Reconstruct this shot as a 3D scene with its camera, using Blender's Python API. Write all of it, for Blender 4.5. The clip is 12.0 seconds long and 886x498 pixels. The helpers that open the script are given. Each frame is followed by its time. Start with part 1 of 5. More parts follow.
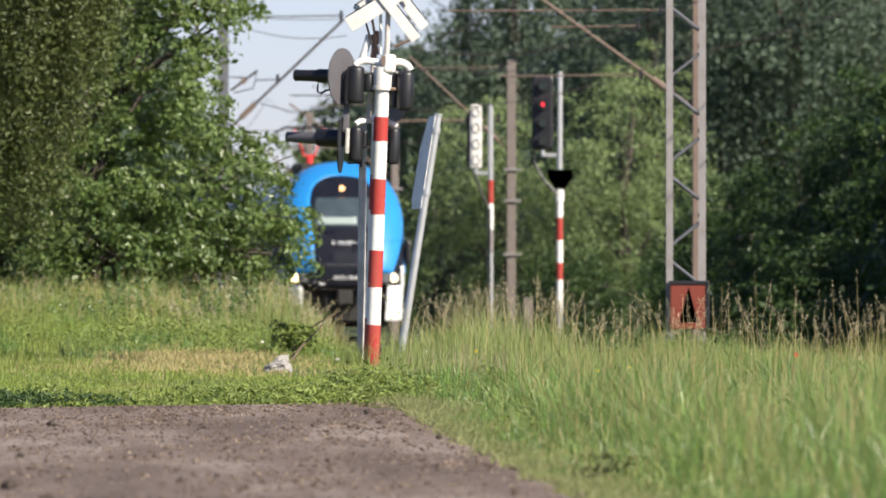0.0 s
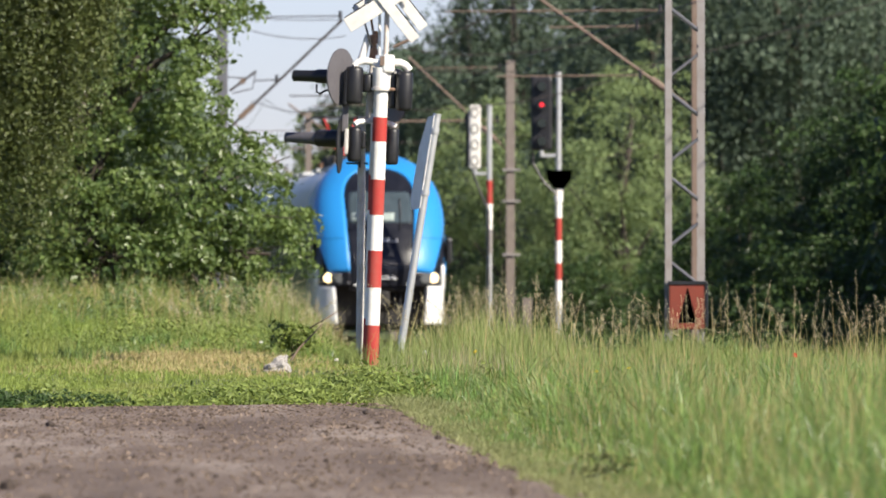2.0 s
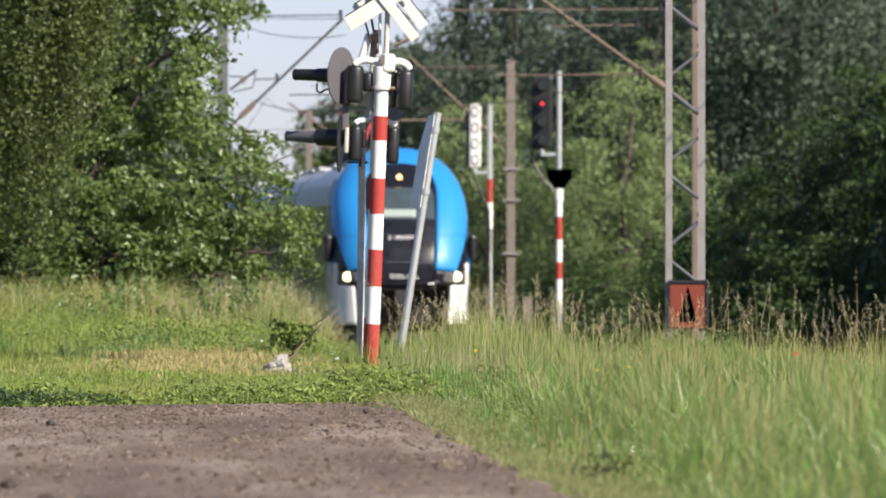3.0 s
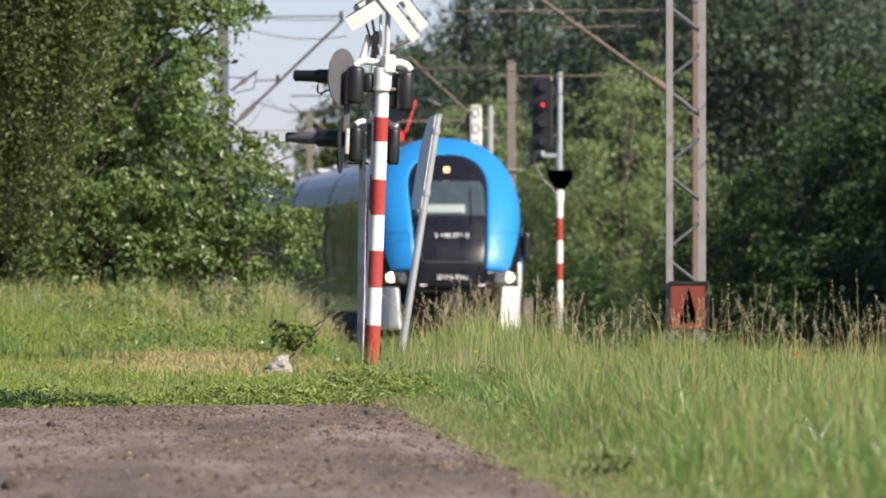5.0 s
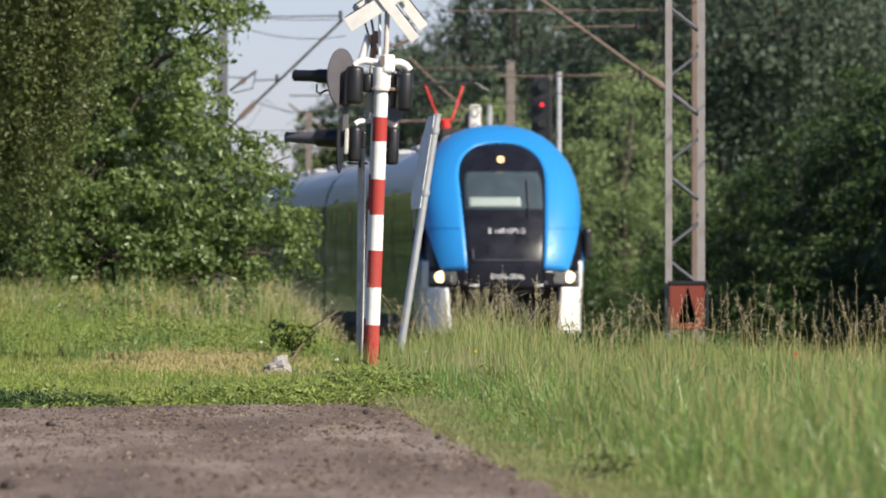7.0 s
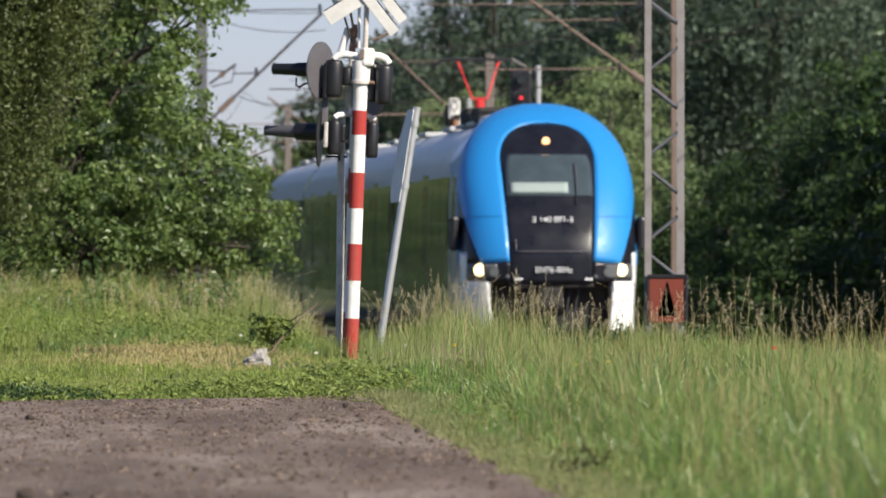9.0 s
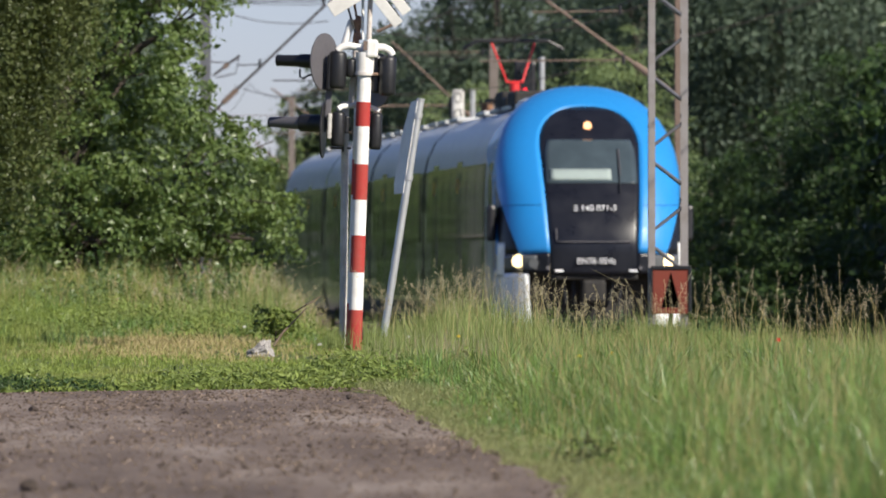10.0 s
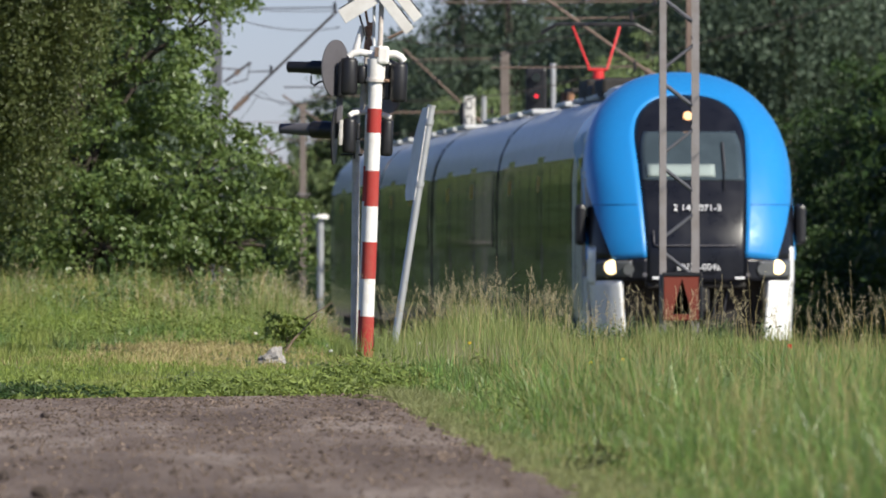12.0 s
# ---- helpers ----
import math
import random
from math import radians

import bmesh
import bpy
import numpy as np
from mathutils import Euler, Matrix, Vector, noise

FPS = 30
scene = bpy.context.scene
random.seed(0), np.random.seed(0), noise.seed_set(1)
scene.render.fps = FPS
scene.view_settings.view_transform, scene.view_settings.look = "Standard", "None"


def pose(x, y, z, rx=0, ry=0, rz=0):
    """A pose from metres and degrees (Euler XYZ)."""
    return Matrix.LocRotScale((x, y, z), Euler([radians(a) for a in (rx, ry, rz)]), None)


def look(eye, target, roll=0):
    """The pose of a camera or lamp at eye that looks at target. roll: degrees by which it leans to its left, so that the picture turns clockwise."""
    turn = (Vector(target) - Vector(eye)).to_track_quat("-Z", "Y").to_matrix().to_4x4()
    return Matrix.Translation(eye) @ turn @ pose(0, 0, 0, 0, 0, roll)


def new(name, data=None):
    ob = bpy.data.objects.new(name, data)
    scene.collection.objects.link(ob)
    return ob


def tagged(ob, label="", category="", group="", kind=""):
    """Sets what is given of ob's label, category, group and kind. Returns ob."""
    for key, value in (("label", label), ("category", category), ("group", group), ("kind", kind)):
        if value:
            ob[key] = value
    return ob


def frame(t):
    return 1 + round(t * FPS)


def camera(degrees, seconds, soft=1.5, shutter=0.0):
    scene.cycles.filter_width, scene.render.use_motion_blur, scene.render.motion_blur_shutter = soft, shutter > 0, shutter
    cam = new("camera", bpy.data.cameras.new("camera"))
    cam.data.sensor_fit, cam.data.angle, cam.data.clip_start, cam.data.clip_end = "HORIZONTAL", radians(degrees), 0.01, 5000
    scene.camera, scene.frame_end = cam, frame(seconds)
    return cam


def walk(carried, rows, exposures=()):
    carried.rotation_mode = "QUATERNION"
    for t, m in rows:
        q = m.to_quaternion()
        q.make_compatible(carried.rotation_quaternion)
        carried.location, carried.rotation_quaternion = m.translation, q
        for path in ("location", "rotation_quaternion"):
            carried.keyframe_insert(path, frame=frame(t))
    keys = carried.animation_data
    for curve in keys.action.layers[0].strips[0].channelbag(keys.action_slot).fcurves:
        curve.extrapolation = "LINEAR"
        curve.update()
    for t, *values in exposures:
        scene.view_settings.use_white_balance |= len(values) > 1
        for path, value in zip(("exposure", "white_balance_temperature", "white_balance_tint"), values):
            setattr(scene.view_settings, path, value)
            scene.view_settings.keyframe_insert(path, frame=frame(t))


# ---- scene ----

# ---- camera: a long lens low on a tripod, nudged a little while it films ----
cam = camera(4.985, 12.0, soft=1.5)
cam.data.dof.use_dof = True
cam.data.dof.focus_distance = 72.0
cam.data.dof.aperture_fstop = 10.0
EYE_HEIGHT = 0.81
TILT = 90.178


def aim(right, down):
    """Camera pose turned by small amounts in thousandths of a degree."""
    return pose(0, 0, EYE_HEIGHT, TILT - down / 1000, 0, -right / 1000)


walk(cam, [(0.0, aim(0, -1)), (0.5, aim(0, 0)), (1.0, aim(0, 0)), (1.5, aim(4, 0)), (2.0, aim(6, -3)), (2.5, aim(8, -8)),
           (3.0, aim(4, 3)), (3.5, aim(3, 0)), (4.5, aim(1, -2)), (5.0, aim(0, -3)), (5.5, aim(-10, 2)), (6.0, aim(5, -3)),
           (6.5, aim(-3, 1)), (7.0, aim(5, -2)), (7.5, aim(8, 1)), (8.5, aim(112, 33)), (9.0, aim(121, 35)), (9.5, aim(127, 54)),
           (10.0, aim(100, 83)), (10.5, aim(118, 102)), (11.0, aim(121, 83)), (11.5, aim(124, 65)), (12.0, aim(37, 46))],
     exposures=[(0.0, 0.72, 6450, 10), (2.5, 0.73, 6500, 10), (5.5, 0.61, 6450, 10), (7.0, 0.52, 6450, 10), (9.5, 0.38, 6350, 10), (12.0, 0.28, 6200, 9)])

# ---- light: hazy summer sky, sun high on the right ----
SUN_DIR = Vector((0.60, -0.58, 0.56)).normalized()
world = bpy.data.worlds.new("sky")
scene.world = world
world.use_nodes = True
wn = world.node_tree
sky = wn.nodes.new("ShaderNodeTexSky")
sky.sky_type = "NISHITA"
sky.sun_disc = False
sky.sun_elevation = math.asin(SUN_DIR.z)
sky.sun_rotation = math.atan2(SUN_DIR.x, SUN_DIR.y)
sky.air_density, sky.dust_density, sky.ozone_density = 0.8, 0.35, 3.5
wn.nodes["Background"].inputs["Strength"].default_value = 0.088
haze = wn.nodes.new("ShaderNodeMix")
haze.data_type, haze.blend_type = "RGBA", "MULTIPLY"
haze.inputs[0].default_value, haze.inputs[7].default_value = 1.0, (0.865, 0.79, 0.945, 1)
wn.links.new(sky.outputs["Color"], haze.inputs[6])
wn.links.new(haze.outputs[2], wn.nodes["Background"].inputs["Color"])
sun = new("sun", bpy.data.lights.new("sun", "SUN"))
sun.data.energy, sun.data.angle, sun.data.color = 5.3, radians(0.6), (1.0, 0.91, 0.76)
sun.matrix_world = look(SUN_DIR * 100, (0, 0, 0))

# ---- materials ----


class Nodes:
    """A small helper to wire node materials."""

    def __init__(self, name):
        self.mat = bpy.data.materials.new(name)
        self.mat.use_nodes = True
        self.tree = self.mat.node_tree
        self.bsdf = self.tree.nodes["Principled BSDF"]
        self.out = self.tree.nodes["Material Output"]

    def add(self, kind, **values):
        node = self.tree.nodes.new(kind)
        for key, value in values.items():
            node.inputs[key].default_value = value
        return node

    def link(self, a, b):
        self.tree.links.new(a, b)

    def noise(self, scale, detail=4.0, rough=0.6, stretch=None):
        tex = self.add("ShaderNodeTexNoise", Scale=scale, Detail=detail, Roughness=rough)
        coord = self.add("ShaderNodeTexCoord")
        if stretch:
            mapping = self.add("ShaderNodeMapping", Scale=stretch)
            self.link(coord.outputs["Object"], mapping.inputs["Vector"])
            self.link(mapping.outputs["Vector"], tex.inputs["Vector"])
        else:
            self.link(coord.outputs["Object"], tex.inputs["Vector"])
        return tex.outputs["Fac"]

    def ramp(self, fac, stops):
        node = self.add("ShaderNodeValToRGB")
        elements = node.color_ramp.elements
        while len(elements) < len(stops):
            elements.new(0.5)
        for element, (place, colour) in zip(elements, stops):
            element.position, element.color = place, (*colour, 1)
        self.link(fac, node.inputs["Fac"])
        return node.outputs["Color"]

    def mix(self, fac, a, b):
        node = self.tree.nodes.new("ShaderNodeMix")
        node.data_type = "RGBA"
        for socket, value in ((node.inputs[0], fac), (node.inputs[6], a), (node.inputs[7], b)):
            if isinstance(value, (tuple, float)):
                socket.default_value = (*value, 1) if isinstance(value, tuple) else value
            else:
                self.link(value, socket)
        return node.outputs[2]

    def bump(self, height, strength, distance):
        node = self.add("ShaderNodeBump", Strength=strength, Distance=distance)
        self.link(height, node.inputs["Height"])
        self.link(node.outputs["Normal"], self.bsdf.inputs["Normal"])


def paint(name, colour, dirt, rough=0.4, metal=0.0, scale=6.0, dirty=0.35, coat=0.0, relief=0.1):
    """Painted or bare hard surface with grime at two scales."""
    n = Nodes(name)
    large, fine = n.noise(scale), n.noise(scale * 9, 6)
    grime = n.ramp(large, [(0.42, (0, 0, 0)), (0.75, (dirty, dirty, dirty))])
    speck = n.ramp(fine, [(0.5, (0, 0, 0)), (0.8, (dirty * 0.7, dirty * 0.7, dirty * 0.7))])
    n.link(n.mix(speck, n.mix(grime, colour, dirt), dirt), n.bsdf.inputs["Base Color"])
    r = n.ramp(fine, [(0.3, (rough * 0.8,) * 3), (0.7, (min(1, rough * 1.3),) * 3)])
    n.link(r, n.bsdf.inputs["Roughness"])
    n.bsdf.inputs["Metallic"].default_value = metal
    n.bsdf.inputs["Coat Weight"].default_value = coat
    n.bump(fine, relief, 0.002)
    return n.mat


def leafy(name, dark, light, gloss=0.38, through_light=0.3, spec=0.5, dry=None, spark=1.25):
    """Leaves or blades: varied greens, some light passing through."""
    n = Nodes(name)
    geo = n.add("ShaderNodeNewGeometry")
    patch = n.noise(0.9, 3)
    tint = n.ramp(geo.outputs["Random Per Island"], [(0.0, dark), (0.65, light), (1.0, tuple(c * spark for c in light))])
    tint = n.mix(n.ramp(patch, [(0.35, (0, 0, 0)), (0.7, (0.5, 0.5, 0.5))]), tint, dark)
    if dry:
        tint = n.mix(n.ramp(n.noise(0.7, 4, 0.65, (1.0, 0.25, 1.0)), [(0.45, (0, 0, 0)), (0.72, (0.55, 0.55, 0.55))]), tint, dry)
    n.link(tint, n.bsdf.inputs["Base Color"])
    n.bsdf.inputs["Roughness"].default_value = gloss
    n.bsdf.inputs["Specular IOR Level"].default_value = spec
    glow = n.add("ShaderNodeBsdfTranslucent")
    warm = n.mix(0.35, tint, (light[0] * 2.0, light[1] * 1.7, light[2] * 0.7))
    n.link(warm, glow.inputs["Color"])
    blend = n.add("ShaderNodeMixShader", Fac=through_light)
    n.link(n.bsdf.outputs["BSDF"], blend.inputs[1])
    n.link(glow.outputs["BSDF"], blend.inputs[2])
    n.link(blend.outputs["Shader"], n.out.inputs["Surface"])
    return n.mat


def soil(name, stops, scale, relief, stretch=None):
    n = Nodes(name)
    large, fine = n.noise(scale, 5, 0.6, stretch), n.noise(scale * 14, 8, 0.7, stretch)
    colour = n.ramp(large, stops)
    n.link(n.mix(n.ramp(fine, [(0.35, (0, 0, 0)), (0.75, (0.6, 0.6, 0.6))]), colour, tuple(c * 0.45 for c in stops[0][1])), n.bsdf.inputs["Base Color"])
    n.bsdf.inputs["Roughness"].default_value = 0.92
    n.bump(fine, relief, 0.02)
    return n.mat


def glowing(name, colour, strength):
    n = Nodes(name)
    n.bsdf.inputs["Base Color"].default_value = (*colour, 1)
    n.bsdf.inputs["Emission Color"].default_value = (*colour, 1)
    n.bsdf.inputs["Emission Strength"].default_value = strength
    return n.mat


def glossy(name, colour, rough, metal=0.0, spec=0.5):
    n = Nodes(name)
    n.bsdf.inputs["Specular IOR Level"].default_value = spec
    fine = n.noise(3.0, 6)
    n.link(n.mix(n.ramp(fine, [(0.4, (0, 0, 0)), (0.8, (0.5, 0.5, 0.5))]), colour, tuple(min(1, c * 1.6 + 0.01) for c in colour)), n.bsdf.inputs["Base Color"])
    n.link(n.ramp(fine, [(0.3, (rough,) * 3), (0.8, (rough * 1.8,) * 3)]), n.bsdf.inputs["Roughness"])
    n.bsdf.inputs["Metallic"].default_value = metal
    return n.mat


M_GROUND = soil("meadow soil", [(0.3, (0.06, 0.085, 0.022)), (0.55, (0.09, 0.11, 0.03)), (0.75, (0.16, 0.14, 0.06))], 0.5, 0.6)
M_ROAD = soil("dusty worn road", [(0.36, (0.100, 0.068, 0.047)), (0.5, (0.180, 0.131, 0.097)), (0.62, (0.31, 0.250, 0.203))], 1.3, 0.15, (1.0, 0.10, 1.0))
M_BALLAST = soil("track ballast", [(0.3, (0.10, 0.085, 0.07)), (0.7, (0.22, 0.19, 0.16))], 2.0, 1.0)
M_GRIT = leafy("mixed road grit", (0.042, 0.031, 0.024), (0.158, 0.122, 0.097), 0.9, 0.0, 0.1, None, 1.6)
M_CLOD = soil("dark dirt clod", [(0.3, (0.07, 0.05, 0.04)), (0.7, (0.13, 0.10, 0.08))], 9.0, 1.0)
M_STONE = soil("weathered concrete lump", [(0.3, (0.30, 0.28, 0.26)), (0.7, (0.52, 0.49, 0.46))], 7.0, 0.8)
M_WHITE = paint("chalky white paint", (0.80, 0.79, 0.76), (0.42, 0.36, 0.30), 0.65, dirty=0.35)
M_RED = paint("faded red paint", (0.36, 0.030, 0.024), (0.26, 0.12, 0.09), 0.75, dirty=0.4)
M_RUST = paint("rusty steel", (0.24, 0.12, 0.06), (0.45, 0.40, 0.36), 0.75, dirty=0.6)
M_RUSTWHITE = paint("rust-streaked white paint", (0.62, 0.58, 0.54), (0.22, 0.11, 0.06), 0.7, dirty=0.7, scale=5)
M_BLACK = paint("black signal enamel", (0.009, 0.009, 0.011), (0.028, 0.028, 0.03), 0.4, dirty=0.4)
M_PLATE = paint("grey plate back", (0.105, 0.10, 0.11), (0.07, 0.065, 0.07), 0.5, dirty=0.4)
M_GALV = paint("galvanised steel", (0.50, 0.51, 0.52), (0.30, 0.30, 0.30), 0.42, metal=0.55, dirty=0.4)
M_MAST = paint("grey painted mast steel", (0.24, 0.225, 0.225), (0.15, 0.12, 0.10), 0.55, dirty=0.5)
M_BROWN = paint("brown weathered mast", (0.150, 0.105, 0.083), (0.22, 0.17, 0.14), 0.75, dirty=0.5)
M_CONCRETE = paint("grey-brown concrete", (0.175, 0.148, 0.132), (0.11, 0.088, 0.075), 0.85, dirty=0.5)
# darker and bluer than the mast paint: the braces' shade as colour
M_BRACE = paint("dark grey and shaded brace steel", (0.11, 0.115, 0.135), (0.08, 0.07, 0.07), 0.6, dirty=0.4)
M_ORANGE = paint("orange enamel", (0.175, 0.030, 0.014), (0.10, 0.035, 0.024), 0.5, dirty=0.35)
M_WIRE = paint("weathered copper wire", (0.055, 0.042, 0.038), (0.03, 0.03, 0.03), 0.6, metal=0.3)
M_BLUE = paint("bright blue train paint", (0.020, 0.235, 0.60), (0.022, 0.20, 0.52), 0.42, scale=1.2, dirty=0.25, coat=0.35, relief=0.01)
M_SILVER = paint("silver train paint", (0.105, 0.115, 0.108), (0.075, 0.08, 0.075), 0.13, metal=0.45, scale=1.5, dirty=0.4, coat=0.4, relief=0.01)
M_TRAINWHITE = paint("white train paint", (0.84, 0.85, 0.84), (0.60, 0.58, 0.55), 0.3, scale=2.0, dirty=0.18, coat=0.4, relief=0.01)
M_ROOF = paint("pale grey train roof", (0.52, 0.53, 0.53), (0.36, 0.36, 0.35), 0.42, scale=1.5, dirty=0.4, coat=0.1)
M_MASK = glossy("black glossy nose mask", (0.009, 0.010, 0.015), 0.24, 0.0, 0.3)
M_GLASS = glossy("dark tinted glass", (0.014, 0.02, 0.02), 0.05)
M_SHADE = paint("pale sun blind", (0.30, 0.36, 0.34), (0.2, 0.25, 0.25), 0.6)
M_UNDER = paint("dirty underframe", (0.02, 0.019, 0.018), (0.06, 0.05, 0.04), 0.8)
M_PANTO = paint("red pantograph paint", (0.62, 0.03, 0.03), (0.40, 0.05, 0.05), 0.4)
M_LAMP = glowing("lit headlamp", (1.0, 0.76, 0.40), 1.9)
M_TOPLAMP = glowing("lit top lamp", (1.0, 0.52, 0.22), 0.9)
M_REDLAMP = glowing("red signal lamp", (0.85, 0.02, 0.04), 0.42)
M_TEXT = paint("white lettering", (0.75, 0.76, 0.77), (0.6, 0.6, 0.6), 0.5)
M_BARK = paint("grey-brown bark", (0.065, 0.052, 0.042), (0.03, 0.025, 0.02), 0.9, relief=0.8)
M_STICK = paint("dry stick", (0.12, 0.08, 0.055), (0.25, 0.2, 0.14), 0.8)
M_LEAF = leafy("broad shrub leaves", (0.062, 0.110, 0.030), (0.165, 0.228, 0.070), 0.38, 0.38, 0.55)
M_BIRCH = leafy("birch leaves", (0.046, 0.068, 0.020), (0.125, 0.150, 0.048), 0.45, 0.38, 0.45)
# darker leaf copy: the wood's shade is put into the colour
M_DARK = leafy("dark and shade-coloured leaves", (0.022, 0.046, 0.013), (0.052, 0.092, 0.025), 0.45, 0.25, 0.35)
# greyer, bluer greens that paint distance haze into the foliage
M_FARHAZE = leafy("woodland leaves tinted for haze", (0.050, 0.076, 0.052), (0.098, 0.136, 0.092), 0.55, 0.28, 0.3)
M_YOUNG = leafy("light green willow leaves", (0.120, 0.172, 0.072), (0.235, 0.30, 0.135), 0.55, 0.34, 0.25)
M_GRASS = leafy("meadow grass blades", (0.024, 0.066, 0.012), (0.158, 0.262, 0.064), 0.36, 0.36, 0.6, (0.23, 0.255, 0.095), 2.2)
M_LAWN = leafy("short lawn grass", (0.080, 0.135, 0.022), (0.27, 0.335, 0.075), 0.42, 0.36, 0.4, (0.34, 0.30, 0.115), 1.6)
M_DRY = leafy("dry straw stalks", (0.26, 0.205, 0.085), (0.46, 0.385, 0.185), 0.55, 0.25, 0.3)
M_BROADGRASS = leafy("broad bright grass", (0.11, 0.18, 0.03), (0.30, 0.38, 0.11), 0.35, 0.4, 0.5)
M_TRAMPLED = leafy("trampled pale grass", (0.100, 0.120, 0.042), (0.30, 0.315, 0.140), 0.5, 0.3, 0.35)
M_REED = leafy("dead reed stems", (0.20, 0.165, 0.12), (0.40, 0.34, 0.26), 0.6, 0.25, 0.25)
M_WITHERED = leafy("withered brown leaves", (0.048, 0.062, 0.022), (0.14, 0.155, 0.06), 0.7, 0.1, 0.2)
M_STRAWGREEN = leafy("yellow-green stalks", (0.105, 0.145, 0.040), (0.275, 0.325, 0.115), 0.5, 0.3, 0.2)
M_SEED = leafy("pale brown grass seed heads", (0.24, 0.20, 0.125), (0.50, 0.45, 0.31), 0.6, 0.25, 0.2)
M_WEED = leafy("broad roadside weeds", (0.068, 0.105, 0.022), (0.225, 0.280, 0.072), 0.5, 0.32, 0.3)
M_YELLOW = leafy("yellow petals", (0.65, 0.45, 0.01), (0.80, 0.60, 0.02), 0.5, 0.2)
M_PUFF = leafy("white seed down", (0.6, 0.6, 0.58), (0.75, 0.75, 0.72), 0.8, 0.3)
M_POPPY = leafy("red poppy petals", (0.50, 0.03, 0.01), (0.62, 0.06, 0.02), 0.5, 0.3)

# ---- mesh helpers ----


def mesh_of(name, verts, faces, material, smooth=False):
    me = bpy.data.meshes.new(name)
    me.from_pydata([tuple(v) for v in verts], [], faces)
    me.materials.append(material)
    if smooth:
        for p in me.polygons:
            p.use_smooth = True
    me.update()
    return me


def strips(name, verts, faces_flat, sizes, material, smooth=False):
    """A big mesh from arrays: corner indices in one row and the corner count of each face."""
    me = bpy.data.meshes.new(name)
    verts = np.asarray(verts, dtype=np.float32)
    me.vertices.add(len(verts))
    me.vertices.foreach_set("co", verts.ravel())
    me.loops.add(len(faces_flat))
    me.loops.foreach_set("vertex_index", np.asarray(faces_flat, dtype=np.int32))
    starts = np.concatenate(([0], np.cumsum(sizes)[:-1])).astype(np.int32)
    me.polygons.add(len(sizes))
    me.polygons.foreach_set("loop_start", starts)
    me.polygons.foreach_set("use_smooth", np.full(len(sizes), smooth))
    me.materials.append(material)
    me.update(calc_edges=True)
    me.validate()
    return me


def empty(name, m):
    ob = new(name)
    ob.matrix_world = m
    return ob


def part(name, bm, material, parent, label="", smooth=False):
    """Links a bmesh as one mesh object under its thing."""
    me = bpy.data.meshes.new(name)
    if smooth:
        for f in bm.faces:
            f.smooth = len(f.verts) == 4
        for e in bm.edges:
            e.smooth = all(len(f.verts) == 4 for f in e.link_faces)
    bm.to_mesh(me)
    bm.free()
    me.materials.append(material)
    ob = new(name, me)
    ob.parent = parent
    return tagged(ob, label)


def data_part(name, me, parent, label=""):
    ob = new(name, me)
    ob.parent = parent
    return tagged(ob, label)


def box(size, at=(0, 0, 0), turn=(0, 0, 0), bevel=0.0, bm=None):
    bm = bm or bmesh.new()
    m = pose(*at, *turn) @ Matrix.Diagonal((*size, 1))
    made = bmesh.ops.create_cube(bm, size=1, matrix=m)["verts"]
    if bevel:
        edges = {e for v in made for e in v.link_edges}
        bmesh.ops.bevel(bm, geom=list(edges), offset=bevel, segments=2, affect="EDGES", profile=0.5)
    return bm


def rod(a, b, r, r2=None, sides=14, bm=None):
    """A round bar from a to b."""
    bm = bm or bmesh.new()
    a, b = Vector(a), Vector(b)
    d = b - a
    m = Matrix.Translation((a + b) / 2) @ d.to_track_quat("Z", "Y").to_matrix().to_4x4()
    bmesh.ops.create_cone(bm, cap_ends=True, segments=sides, radius1=r, radius2=r if r2 is None else r2, depth=d.length, matrix=m)
    return bm


def bent(points, r, bm=None, sides=8, r2=None):
    """One tube swept through points, tapering from r to r2."""
    bm = bm or bmesh.new()
    pts = [Vector(q) for q in points]
    rings = []
    for i, q in enumerate(pts):
        d = (pts[min(i + 1, len(pts) - 1)] - pts[max(i - 1, 0)]).normalized()
        turn = d.to_track_quat("Z", "Y").to_matrix()
        k = r + ((r if r2 is None else r2) - r) * i / (len(pts) - 1)
        rings.append([bm.verts.new(q + turn @ Vector((k * math.cos(2 * math.pi * j / sides), k * math.sin(2 * math.pi * j / sides), 0))) for j in range(sides)])
    for a, b in zip(rings, rings[1:]):
        for j in range(sides):
            bm.faces.new((a[j], a[(j + 1) % sides], b[(j + 1) % sides], b[j]))
    bm.faces.new(list(reversed(rings[0])))
    bm.faces.new(rings[-1])
    return bm


def smoothstep(a, b, x):
    t = np.clip((x - a) / (b - a), 0, 1)
    return t * t * (3 - 2 * t)


# ---- the lie of the land ----
RAIL_Z = -0.52


def track_x(y):
    return 0.054 + 0.0598 * (195.3 - y)


